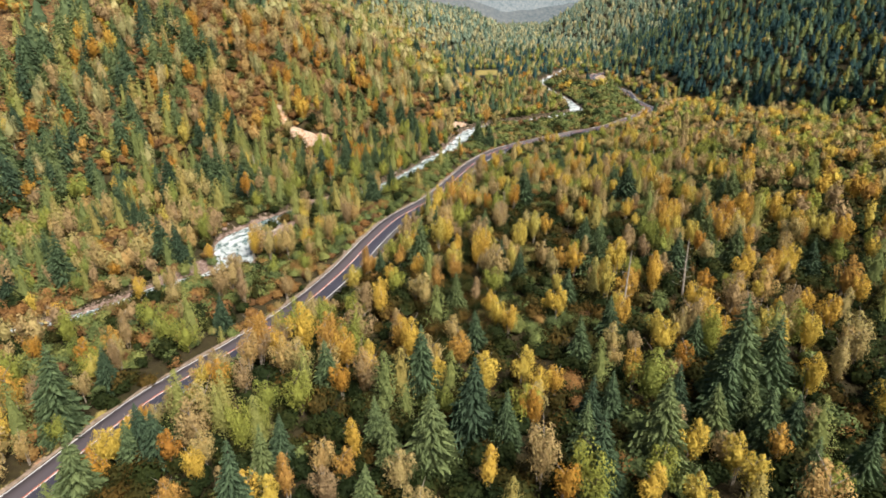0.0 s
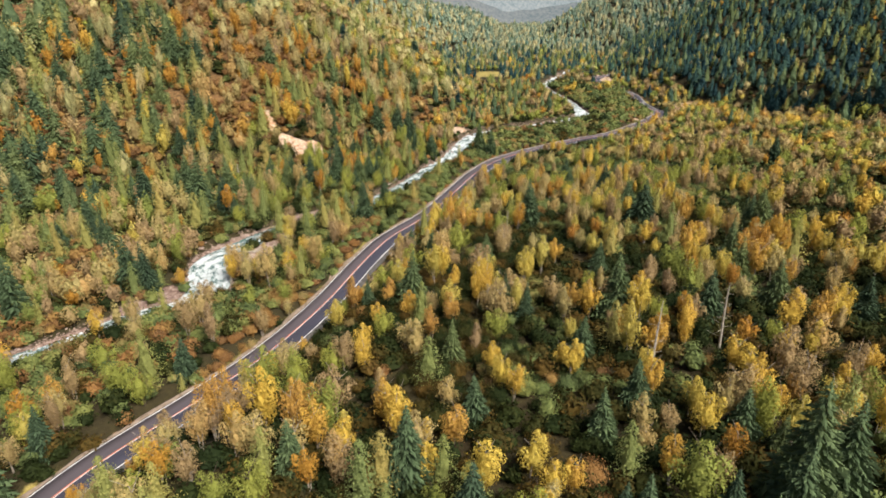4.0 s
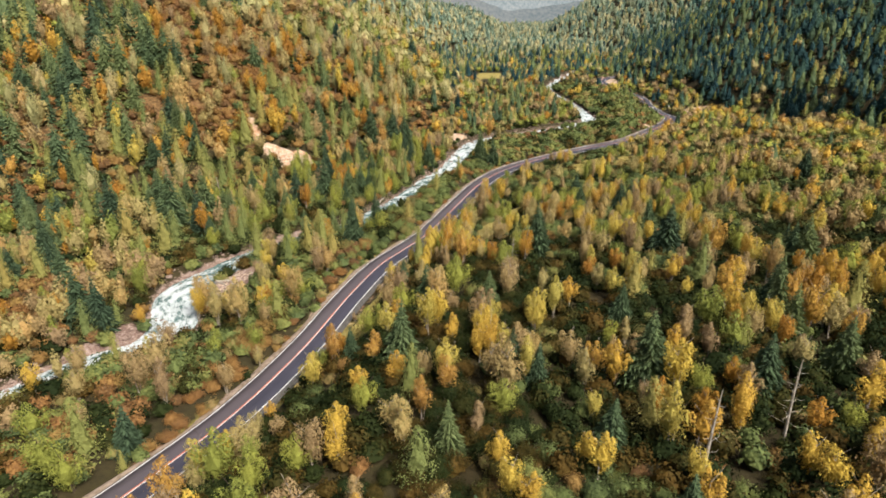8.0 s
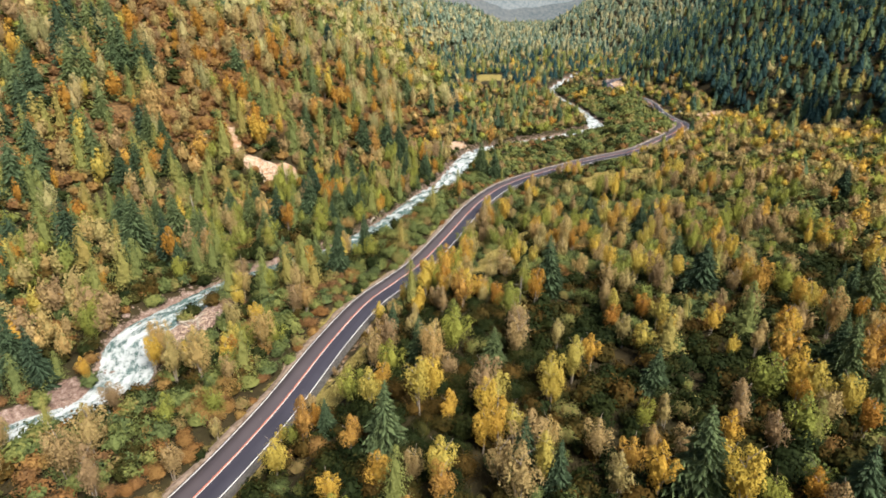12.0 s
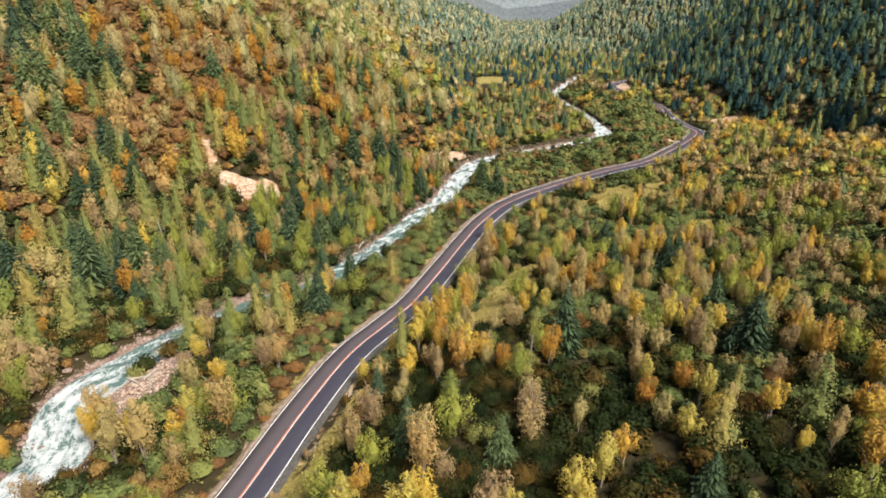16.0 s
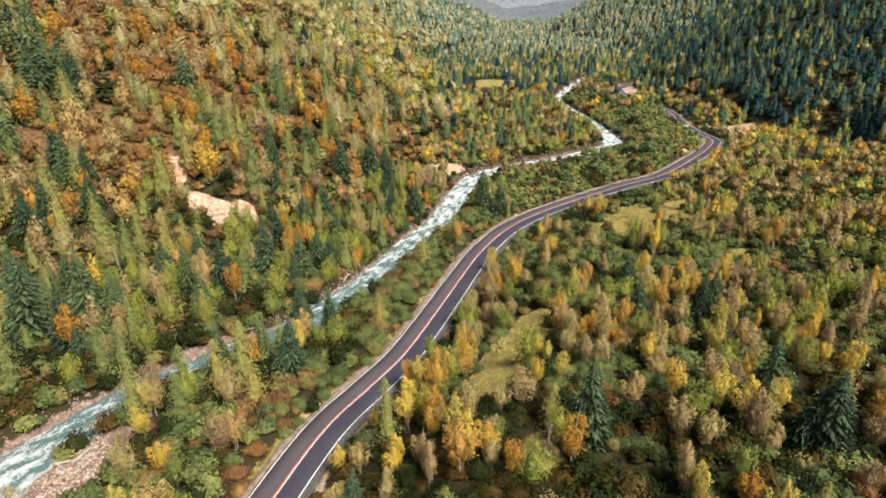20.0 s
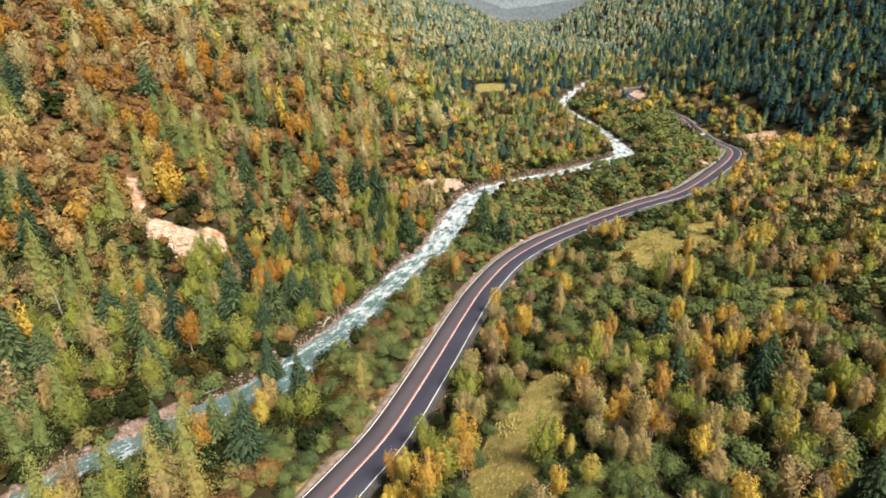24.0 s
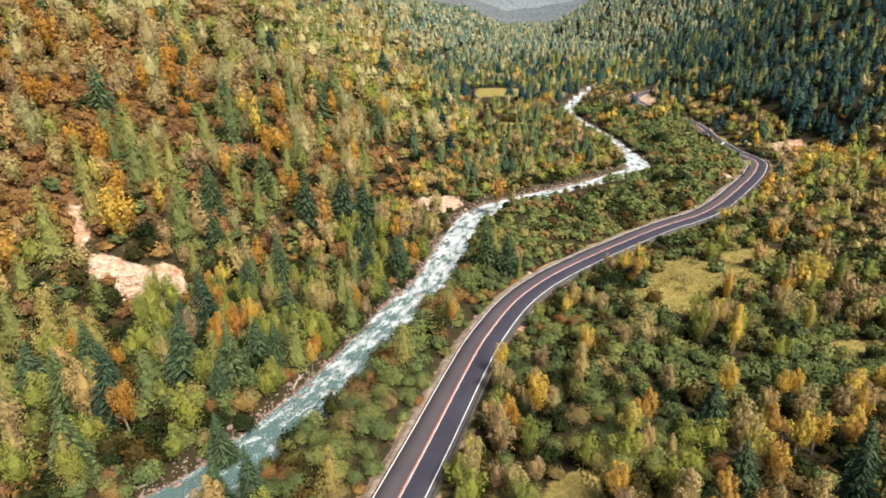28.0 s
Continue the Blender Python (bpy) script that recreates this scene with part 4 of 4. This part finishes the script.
STANDS = {"gold": ("birch_wood", "wood of golden birches over the valley"), "tan": ("poplar_wood", "wood of tan-brown poplars over the valley"), "amber": ("rowan_wood", "scattered orange rowans in the valley woods"),
          "lime": ("broadleaf_wood", "yellow-green broadleaf trees of the valley woods"), "larch": ("larch_wood", "green larches on valley floor and slopes"), "spruce": ("spruce_wood", "dark spruces on slopes and valley floor"),
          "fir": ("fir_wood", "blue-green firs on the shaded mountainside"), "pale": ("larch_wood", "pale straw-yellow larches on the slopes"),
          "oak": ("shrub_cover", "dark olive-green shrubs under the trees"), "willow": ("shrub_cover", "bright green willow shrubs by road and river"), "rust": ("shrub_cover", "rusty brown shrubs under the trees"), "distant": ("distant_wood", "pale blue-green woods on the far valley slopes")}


def near_walk(x, y):
    """Distance from the ground under the middle of the way."""
    return np.hypot(x, y - np.clip(y, 95, 215))


r = np.random.RandomState(11)
for kind, rows in SINGLE:
    places = np.array(rows)
    for (x, y, size), z in zip(rows, valley(places[:, 0], places[:, 1])[0]):
        plant(kind, x, y, z, size, r.uniform(0.97, 1.06), r)
parts_of_wood = []
parts_of_wood.append(wood(*scatter(-190, 230, 38, 330, 4.5, r), CANOPY, r, 0.97, 1.0, 0.86))
near_x, near_y = scatter(-190, 230, 38, 330, 2.8, r)
steep = (along(HILL_LEFT, near_x, near_y)[0] < -12) | (near_x > 120) | (near_y < 50)
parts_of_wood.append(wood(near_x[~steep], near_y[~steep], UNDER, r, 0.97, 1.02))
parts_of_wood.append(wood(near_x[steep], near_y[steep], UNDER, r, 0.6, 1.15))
far_x, far_y = scatter(-330, 420, 330, 640, 5.6, r)
parts_of_wood.append(wood(far_x, far_y, CANOPY, r, 0.97))
far_x, far_y = scatter(120, 420, 330, 640, 7.0, r)
m = along(HILL_RIGHT, far_x, far_y)[0] > 15
parts_of_wood.append(wood(far_x[m], far_y[m], CANOPY, r, 0.97, 0.85))
far_x, far_y = scatter(-420, 520, 60, 330, 5.8, r)
m = (far_x < -190) | (far_x > 230)
parts_of_wood.append(wood(far_x[m], far_y[m], CANOPY, r, 0.95))
far_x, far_y = scatter(-330, 420, 330, 520, 5.4, r)
parts_of_wood.append(wood(far_x, far_y, UNDER, r, 0.75, 1.2))
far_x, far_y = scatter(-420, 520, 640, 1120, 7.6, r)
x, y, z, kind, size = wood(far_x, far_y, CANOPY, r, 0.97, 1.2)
# with distance, more and more trees take the haze-painted leaves
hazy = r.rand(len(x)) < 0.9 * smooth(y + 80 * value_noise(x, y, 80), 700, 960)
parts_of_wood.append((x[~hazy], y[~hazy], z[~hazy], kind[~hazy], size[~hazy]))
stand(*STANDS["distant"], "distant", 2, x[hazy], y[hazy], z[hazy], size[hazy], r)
# low willows close the strip between road and river; brown scrub covers the heath of the left hillside
far_x, far_y = scatter(-20, 150, 322, 600, 3.7, r)
more_x, more_y = scatter(-150, 70, 328, 470, 3.8, r)
foot = along(RIVER, more_x, more_y)[0] < -4
parts_of_wood.append(wood(more_x[foot], more_y[foot], UNDER, r, 0.9, 1.1))
m = (along(ROAD, far_x, far_y)[0] < 0) & (along(RIVER, far_x, far_y)[0] > 0) & (along(HILL_RIGHT, far_x, far_y)[0] < 6)
parts_of_wood.append(wood(far_x[m], far_y[m], UNDER, r, 0.9, 0.95))
far_x, far_y = scatter(-170, -76, 262, 376, 2.2, r)
m = np.maximum.reduce([spread(far_x, far_y, *h) for h in HEATHS]) > 0.4
parts_of_wood.append(wood(far_x[m], far_y[m], UNDER, r, 0.85, 0.72))
# the wood goes on under and behind the beginning of the way
back = np.random.RandomState(61)
parts_of_wood.append(wood(*scatter(-130, 150, -90, 130, 5.2, back), CANOPY, back, 0.9, 1.0, 0.8, True))
parts_of_wood.append(wood(*scatter(-130, 150, -90, 130, 4.2, back), UNDER, back, 0.85, 1.15, 0.0, True))
WX, WY, WZ, WK, WS = (np.concatenate(v) for v in zip(*parts_of_wood))
dist = near_walk(WX, WY)
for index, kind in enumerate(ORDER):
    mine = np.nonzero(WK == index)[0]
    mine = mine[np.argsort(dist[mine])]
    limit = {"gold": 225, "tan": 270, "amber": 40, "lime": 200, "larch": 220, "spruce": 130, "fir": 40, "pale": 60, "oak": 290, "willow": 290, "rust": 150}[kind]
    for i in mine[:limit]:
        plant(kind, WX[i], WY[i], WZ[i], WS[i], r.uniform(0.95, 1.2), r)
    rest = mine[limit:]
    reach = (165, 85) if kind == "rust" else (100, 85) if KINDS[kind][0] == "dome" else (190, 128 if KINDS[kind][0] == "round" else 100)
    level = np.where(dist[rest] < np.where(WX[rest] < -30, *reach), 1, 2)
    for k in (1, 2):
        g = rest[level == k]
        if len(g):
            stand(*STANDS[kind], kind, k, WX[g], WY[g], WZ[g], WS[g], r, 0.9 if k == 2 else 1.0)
# past 1120 m every tree has haze in its leaf colour
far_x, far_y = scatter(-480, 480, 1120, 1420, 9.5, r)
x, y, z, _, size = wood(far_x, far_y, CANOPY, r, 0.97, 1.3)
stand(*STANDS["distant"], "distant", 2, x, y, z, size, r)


# ---- the far end of the valley: ridges with painted haze, one behind the other ----
def make_distance(name, haze_glow):
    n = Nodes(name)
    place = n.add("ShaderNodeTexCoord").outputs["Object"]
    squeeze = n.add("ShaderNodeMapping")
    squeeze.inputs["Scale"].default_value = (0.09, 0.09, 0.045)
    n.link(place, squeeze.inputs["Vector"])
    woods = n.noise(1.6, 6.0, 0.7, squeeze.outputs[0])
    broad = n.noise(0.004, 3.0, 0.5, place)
    # wood texture already mixed with the blue-grey of the haze
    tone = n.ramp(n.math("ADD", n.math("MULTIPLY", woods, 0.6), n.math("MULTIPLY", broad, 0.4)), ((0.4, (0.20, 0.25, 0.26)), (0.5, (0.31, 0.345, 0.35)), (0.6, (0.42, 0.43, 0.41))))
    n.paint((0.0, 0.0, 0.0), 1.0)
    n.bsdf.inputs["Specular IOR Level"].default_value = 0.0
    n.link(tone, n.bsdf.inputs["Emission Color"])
    # emission stands in for haze, stronger on the farther ridges
    n.bsdf.inputs["Emission Strength"].default_value = haze_glow
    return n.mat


for at, low, rise, seed, haze_glow in ((1440, 22, 60, 3, 0.6), (1750, 40, 90, 8, 0.9), (2300, 70, 170, 14, 1.2)):
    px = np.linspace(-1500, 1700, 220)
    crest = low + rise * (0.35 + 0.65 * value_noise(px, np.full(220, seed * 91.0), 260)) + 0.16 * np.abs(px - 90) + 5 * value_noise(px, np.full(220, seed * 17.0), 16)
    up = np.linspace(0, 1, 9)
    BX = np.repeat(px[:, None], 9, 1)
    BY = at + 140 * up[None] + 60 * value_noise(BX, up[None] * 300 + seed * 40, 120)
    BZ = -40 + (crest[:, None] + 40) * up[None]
    backdrop = mesh_object("backdrop", np.stack([BX, BY, BZ], -1).reshape(-1, 3), grid_faces(220, 9), make_distance("hazy wooded ridge", haze_glow), smooth_faces=True)
    tagged(backdrop, "pale blue-grey wooded ridge closing the far valley, haze painted as glow", "backdrop", kind="structure")


# ---- dead trees ----
def dead_tree(x, y, height, lean, seed, label):
    """A bare bleached snag with broken side limbs."""
    r = np.random.RandomState(seed)
    thing = tagged(new("dead_tree"), label, "dead tree", group="dead snags")
    thing.matrix_basis = pose(x, y, float(valley(np.array([x]), np.array([y]))[0][0]) - 0.2, lean, -lean * 0.5, r.uniform(0, 360))
    mesh_object("trunk", *limbs([((0, 0, -0.3), (0.1, 0, height * 0.6), 0.24, 0.15), ((0.1, 0, height * 0.6), (0, 0.15, height), 0.15, 0.04)], 7), DEAD_WOOD, thing, smooth_faces=True)
    for k in range(20):
        f = 0.25 + 0.7 * k / 20
        ang, l = k * 2.4 + r.uniform(-0.4, 0.4), (1 - f) * 2.0 * r.uniform(0.5, 1.1) + 0.35
        a = Vector((0.08, 0, height * f))
        b = a + Vector((math.cos(ang) * l, math.sin(ang) * l, l * r.uniform(-0.1, 0.35)))
        tip = b + Vector((math.cos(ang + 0.7) * l * 0.4, math.sin(ang + 0.7) * l * 0.4, 0.25 * l))
        mesh_object("branch", *limbs([(a, b, 0.045, 0.022), (b, tip, 0.022, 0.01)], 4), DEAD_WOOD, thing, smooth_faces=True)


dead_tree(28, 93.4, 14.0, 2, 1, "tall bleached dead conifer standing among dark shrubs")
dead_tree(41, 101, 13.0, -3, 2, "bare grey dead tree beside orange birches")
dead_tree(11.5, 171, 6.5, 2, 3, "small bare dead tree beside the grass clearing")
dead_tree(-91, 246, 9.0, 5, 4, "pale bleached dead tree on the hillside")


# ---- boulders and stones ----
def boulder_mesh(seed):
    r = np.random.RandomState(seed)
    bm = bmesh.new()
    bmesh.ops.create_icosphere(bm, subdivisions=2, radius=1.0)
    squash = (r.uniform(0.8, 1.2), r.uniform(0.7, 1.0), r.uniform(0.5, 0.75))
    for v in bm.verts:
        q = noise.noise(v.co * 1.3 + Vector((seed * 7.1, 0, 0))) * 0.45 + noise.noise(v.co * 3.1) * 0.12
        v.co = Vector(v.co[i] * squash[i] for i in range(3)) * (1 + q)
    me = bpy.data.meshes.new("boulder")
    bm.to_mesh(me)
    bm.free()
    return me


ROCKS = [boulder_mesh(k) for k in range(5)]
for me in ROCKS:
    me.materials.append(ROCK)
r = np.random.RandomState(23)
step = np.linalg.norm(np.diff(RIVER, axis=0), axis=1).mean()
d = np.gradient(RIVER, axis=0)
d /= np.linalg.norm(d, axis=1)[:, None]
rows = np.nonzero((RIVER[:, 1] > 118) & (RIVER[:, 1] < 420))[0]
for n in range(295):
    k = r.choice(rows)
    half = float(np.interp(RIVER[k, 1], RIVER_Y, RIVER_HALF))
    side = -1 if r.rand() < 0.66 else 1
    o = side * (half + r.normal(0.5, 0.7)) if r.rand() < 0.85 else r.uniform(-0.7, 0.7) * half
    x, y = RIVER[k, 0] + d[k, 1] * o + r.uniform(-1, 1), RIVER[k, 1] - d[k, 0] * o + r.uniform(-1, 1)
    size = r.uniform(0.3, 0.75) * (1.5 if r.rand() < 0.12 else 1)
    ob = new("boulder", ROCKS[r.randint(5)])
    z = max(float(valley(np.array([x]), np.array([y]))[0][0]), float(river_z(y)) - 0.25)
    ob.matrix_basis = pose(x, y, z + 0.15 * size, 0, 0, r.uniform(0, 360)) @ Matrix.Diagonal((size, size, size, 1))
    tagged(ob, "weathered reddish-grey boulder at the river's edge", "boulder", group="boulders along the river")


def stones(name, label, category, x, y, sizes, material, r, lift=0.0):
    """Many loose stones in one object: low crystals, half sunk."""
    base = np.array([(1, 0, 0), (-0.9, 0.1, 0), (0.1, 0.9, 0), (0, -1, 0.1), (0.1, 0.1, 0.8), (0, 0, -0.5)])
    tri = np.array([(0, 2, 4), (2, 1, 4), (1, 3, 4), (3, 0, 4), (2, 0, 5), (1, 2, 5), (3, 1, 5), (0, 3, 5)])
    z = valley(x, y)[0] + lift
    t = r.uniform(0, 6.28, len(x))[:, None]
    v = base[None] * r.uniform(0.6, 1.3, (len(x), 6, 1)) * sizes[:, None, None]
    px, py = v[..., 0] * np.cos(t) - v[..., 1] * np.sin(t) + x[:, None], v[..., 0] * np.sin(t) + v[..., 1] * np.cos(t) + y[:, None]
    ob = mesh_object(name, np.stack([px, py, v[..., 2] + z[:, None]], -1).reshape(-1, 3), (tri[None] + (np.arange(len(x)) * 6)[:, None, None]).reshape(-1, 3), material)
    tagged(ob, label, category, kind="stuff")


k = r.choice(rows, 5200)
half = np.interp(RIVER[k, 1], RIVER_Y, RIVER_HALF)
o = r.choice([-1, 1], 5200, p=[0.6, 0.4]) * (half + np.abs(r.normal(0.2, 1.1, 5200)))
sx, sy = RIVER[k, 0] + d[k, 1] * o + r.uniform(-1, 1, 5200), RIVER[k, 1] - d[k, 0] * o + r.uniform(-1, 1, 5200)
stones("river_stones", "reddish and pale stones strewn along the river banks", "stones", sx, sy, r.uniform(0.10, 0.38, 5200), ROCK, r)
bx, by = r.normal(-63, 3.4, 1500), r.normal(177, 6.5, 1500)
stones("gravel_bar_stones", "pale pinkish stones of the gravel bar", "stones", bx, by, r.uniform(0.07, 0.24, 1500), PALE_ROCK, r)
for cx, cy, sd, count in ((-79, 271, 1.5, 60), (-72.5, 270.5, 2.2, 130), (-66, 272.5, 2.2, 160), (-9, 349, 4.0, 300), (118, 558, 4.0, 250)):
    stones("rockfall", "pale broken rock on the bare slide scar", "rockfall", r.normal(cx, sd, count), r.normal(cy, sd * 0.8, count), r.uniform(0.15, 0.7, count), PALE_ROCK, r)


# ---- driftwood on the gravel bar ----
def driftwood(x, y, length, turn, tilt, seed):
    """A bleached log with its broken limbs and root end."""
    r = np.random.RandomState(seed)
    thing = tagged(new("driftwood_log"), "bleached grey driftwood log stranded on the gravel bar", "driftwood", group="driftwood on the gravel bar")
    thing.matrix_basis = pose(x, y, max(float(valley(np.array([x]), np.array([y]))[0][0]), float(river_z(y))) + 0.25, 0, tilt, turn)
    bow = r.uniform(-0.3, 0.3)
    mesh_object("trunk", *limbs([((-length / 2, 0, 0), (0, bow, 0.1), 0.24, 0.2), ((0, bow, 0.1), (length / 2, 0, 0.05), 0.2, 0.1)], 7), DEAD_WOOD, thing, smooth_faces=True)
    for k in range(5):
        a = Vector((length * r.uniform(-0.1, 0.45), bow * 0.5, 0.1))
        b = a + Vector((r.uniform(0.2, 0.9), r.uniform(-1.1, 1.1), r.uniform(0.1, 0.8)))
        mesh_object("branch", *limbs([(a, b, 0.08, 0.03)], 5), DEAD_WOOD, thing, smooth_faces=True)
    for k in range(4):
        t = k * 1.6
        mesh_object("root", *limbs([((-length / 2, 0, 0), (-length / 2 - 0.5, 0.6 * math.cos(t), 0.6 * math.sin(t) + 0.1), 0.12, 0.03)], 5), DEAD_WOOD, thing, smooth_faces=True)


for row in ((-63.6, 180.2, 5.2, 25, 3, 1), (-62.6, 181.6, 4.2, 70, -4, 2), (-64.5, 178.6, 3.6, -30, 5, 3), (-61.5, 178.8, 3.0, 110, 2, 4), (-48.5, 222.5, 4.5, 40, 2, 5), (-31.5, 249, 4.0, 75, -8, 6)):
    driftwood(*row)


# ---- grass of the clearings ----
def tufts(count, r):
    """Dry grass: thin bent blades in tufts over the clearings and verges."""
    xs, ys = [], []
    for cx, cy, rx, ry, turn in MEADOWS[:7]:
        n = int(count * rx * ry / 700)
        u, v = r.uniform(-1.1, 1.1, n) * rx, r.uniform(-1.1, 1.1, n) * ry
        c, q = math.cos(radians(turn)), math.sin(radians(turn))
        xs.append(cx + u * c - v * q), ys.append(cy + u * q + v * c)
    x, y = np.concatenate(xs), np.concatenate(ys)
    f = valley(x, y)
    keep = (f[1] > 0.45) & (np.abs(f[4]) > 5)
    x, y, z = x[keep], y[keep], f[0][keep]
    n = len(x)
    clump = value_noise(x, y, 2.5)
    t, h, w = r.uniform(0, 6.28, n), r.uniform(0.08, 0.25, n) + 0.4 * smooth(clump, 0.55, 0.8), r.uniform(0.08, 0.22, n) + 0.12 * smooth(clump, 0.55, 0.8)
    dx, dy = np.cos(t), np.sin(t)
    a = np.stack([x - dx * w, y - dy * w, z - 0.05], 1)
    b = np.stack([x + dx * w, y + dy * w, z - 0.05], 1)
    c = np.stack([x + dy * h * 0.4, y - dx * h * 0.4, z + h], 1)
    ob = mesh_object("grass", np.stack([a, b, c], 1).reshape(-1, 3), np.arange(3 * n).reshape(-1, 3), DRY_GRASS)
    tagged(ob, "dry yellow-green grass of the clearings", "grass", kind="stuff")


tufts(34000, np.random.RandomState(5))


# ---- at the bend: signs and a parked motorcycle ----
def ground_z(x, y):
    return float(valley(np.array([x]), np.array([y]))[0][0])


def box(bm, sx, sy, sz, x, y, z, bevel=0.0):
    made = bmesh.ops.create_cube(bm, size=1.0, matrix=Matrix.Translation((x, y, z)) @ Matrix.Diagonal((sx, sy, sz, 1)))
    if bevel:
        edges = list({e for v in made["verts"] for e in v.link_edges})
        bmesh.ops.bevel(bm, geom=edges, offset=bevel, segments=2, affect="EDGES")


def part(name, bm, material, parent, label=""):
    me = bpy.data.meshes.new(name)
    bm.to_mesh(me)
    bm.free()
    me.materials.append(material)
    ob = new(name, me)
    ob.parent = parent
    if label:
        ob["label"] = label
    return ob


STEEL = make_plain("galvanised steel", (0.30, 0.31, 0.32), (0.46, 0.47, 0.48), 6.0, 0.45, 0.05)
RUBBER = make_plain("black rubber", (0.02, 0.02, 0.02), (0.04, 0.04, 0.04), 9.0, 0.8, 0.1)


def road_sign(x, y, turn, label, width, height):
    thing = tagged(new("road_sign"), label, "road sign", group="signs at the bend")
    thing.matrix_basis = pose(x, y, ground_z(x, y) - 0.1, 0, 0, turn)
    mesh_object("post", *limbs([((0, 0, 0), (0, 0, 2.9), 0.05, 0.05)], 8), STEEL, thing, smooth_faces=True)
    bm = bmesh.new()
    box(bm, width, 0.04, height, 0, -0.07, 2.9 - height * 0.3, 0.015)
    part("panel", bm, WHITE_PAINT, thing, "plain white panel")


road_sign(116, 424, 10, "white road sign on a steel post beside the bend", 1.3, 1.0)
road_sign(126, 424, -8, "small white traffic sign on a steel post", 0.9, 1.1)


def motorcycle(x, y, turn):
    thing = tagged(new("motorcycle"), "dark motorcycle parked on the road's gravel edge", "motorcycle")
    thing.matrix_basis = pose(x, y, ground_z(x, y) + 0.72, 6, 0, turn)
    for at in (-0.62, 0.62):
        bm = bmesh.new()
        for k in range(20):
            t, u = 2 * math.pi * k / 20, 2 * math.pi * (k + 1) / 20
            ring = [bm.verts.new((w, at + math.cos(q) * rad, 0.3 + math.sin(q) * rad)) for q in (t, u) for w, rad in ((-0.06, 0.24), (-0.06, 0.30), (0.06, 0.30), (0.06, 0.24))]
            for a in range(4):
                bm.faces.new((ring[a], ring[(a + 1) % 4], ring[4 + (a + 1) % 4], ring[4 + a]))
        part("wheel", bm, RUBBER, thing)
    bm = bmesh.new()
    box(bm, 0.24, 0.7, 0.34, 0, 0, 0.5, 0.08)
    part("engine", bm, RUBBER, thing)
    bm = bmesh.new()
    box(bm, 0.28, 0.75, 0.12, 0, -0.28, 0.78, 0.05)
    part("seat", bm, RUBBER, thing)
    mesh_object("handlebar", *limbs([((-0.36, 0.42, 1.05), (0.36, 0.42, 1.05), 0.02, 0.02), ((0, 0.42, 1.05), (0, 0.6, 0.35), 0.03, 0.03)], 6), STEEL, thing)


motorcycle(105.2, 377.5, -40)
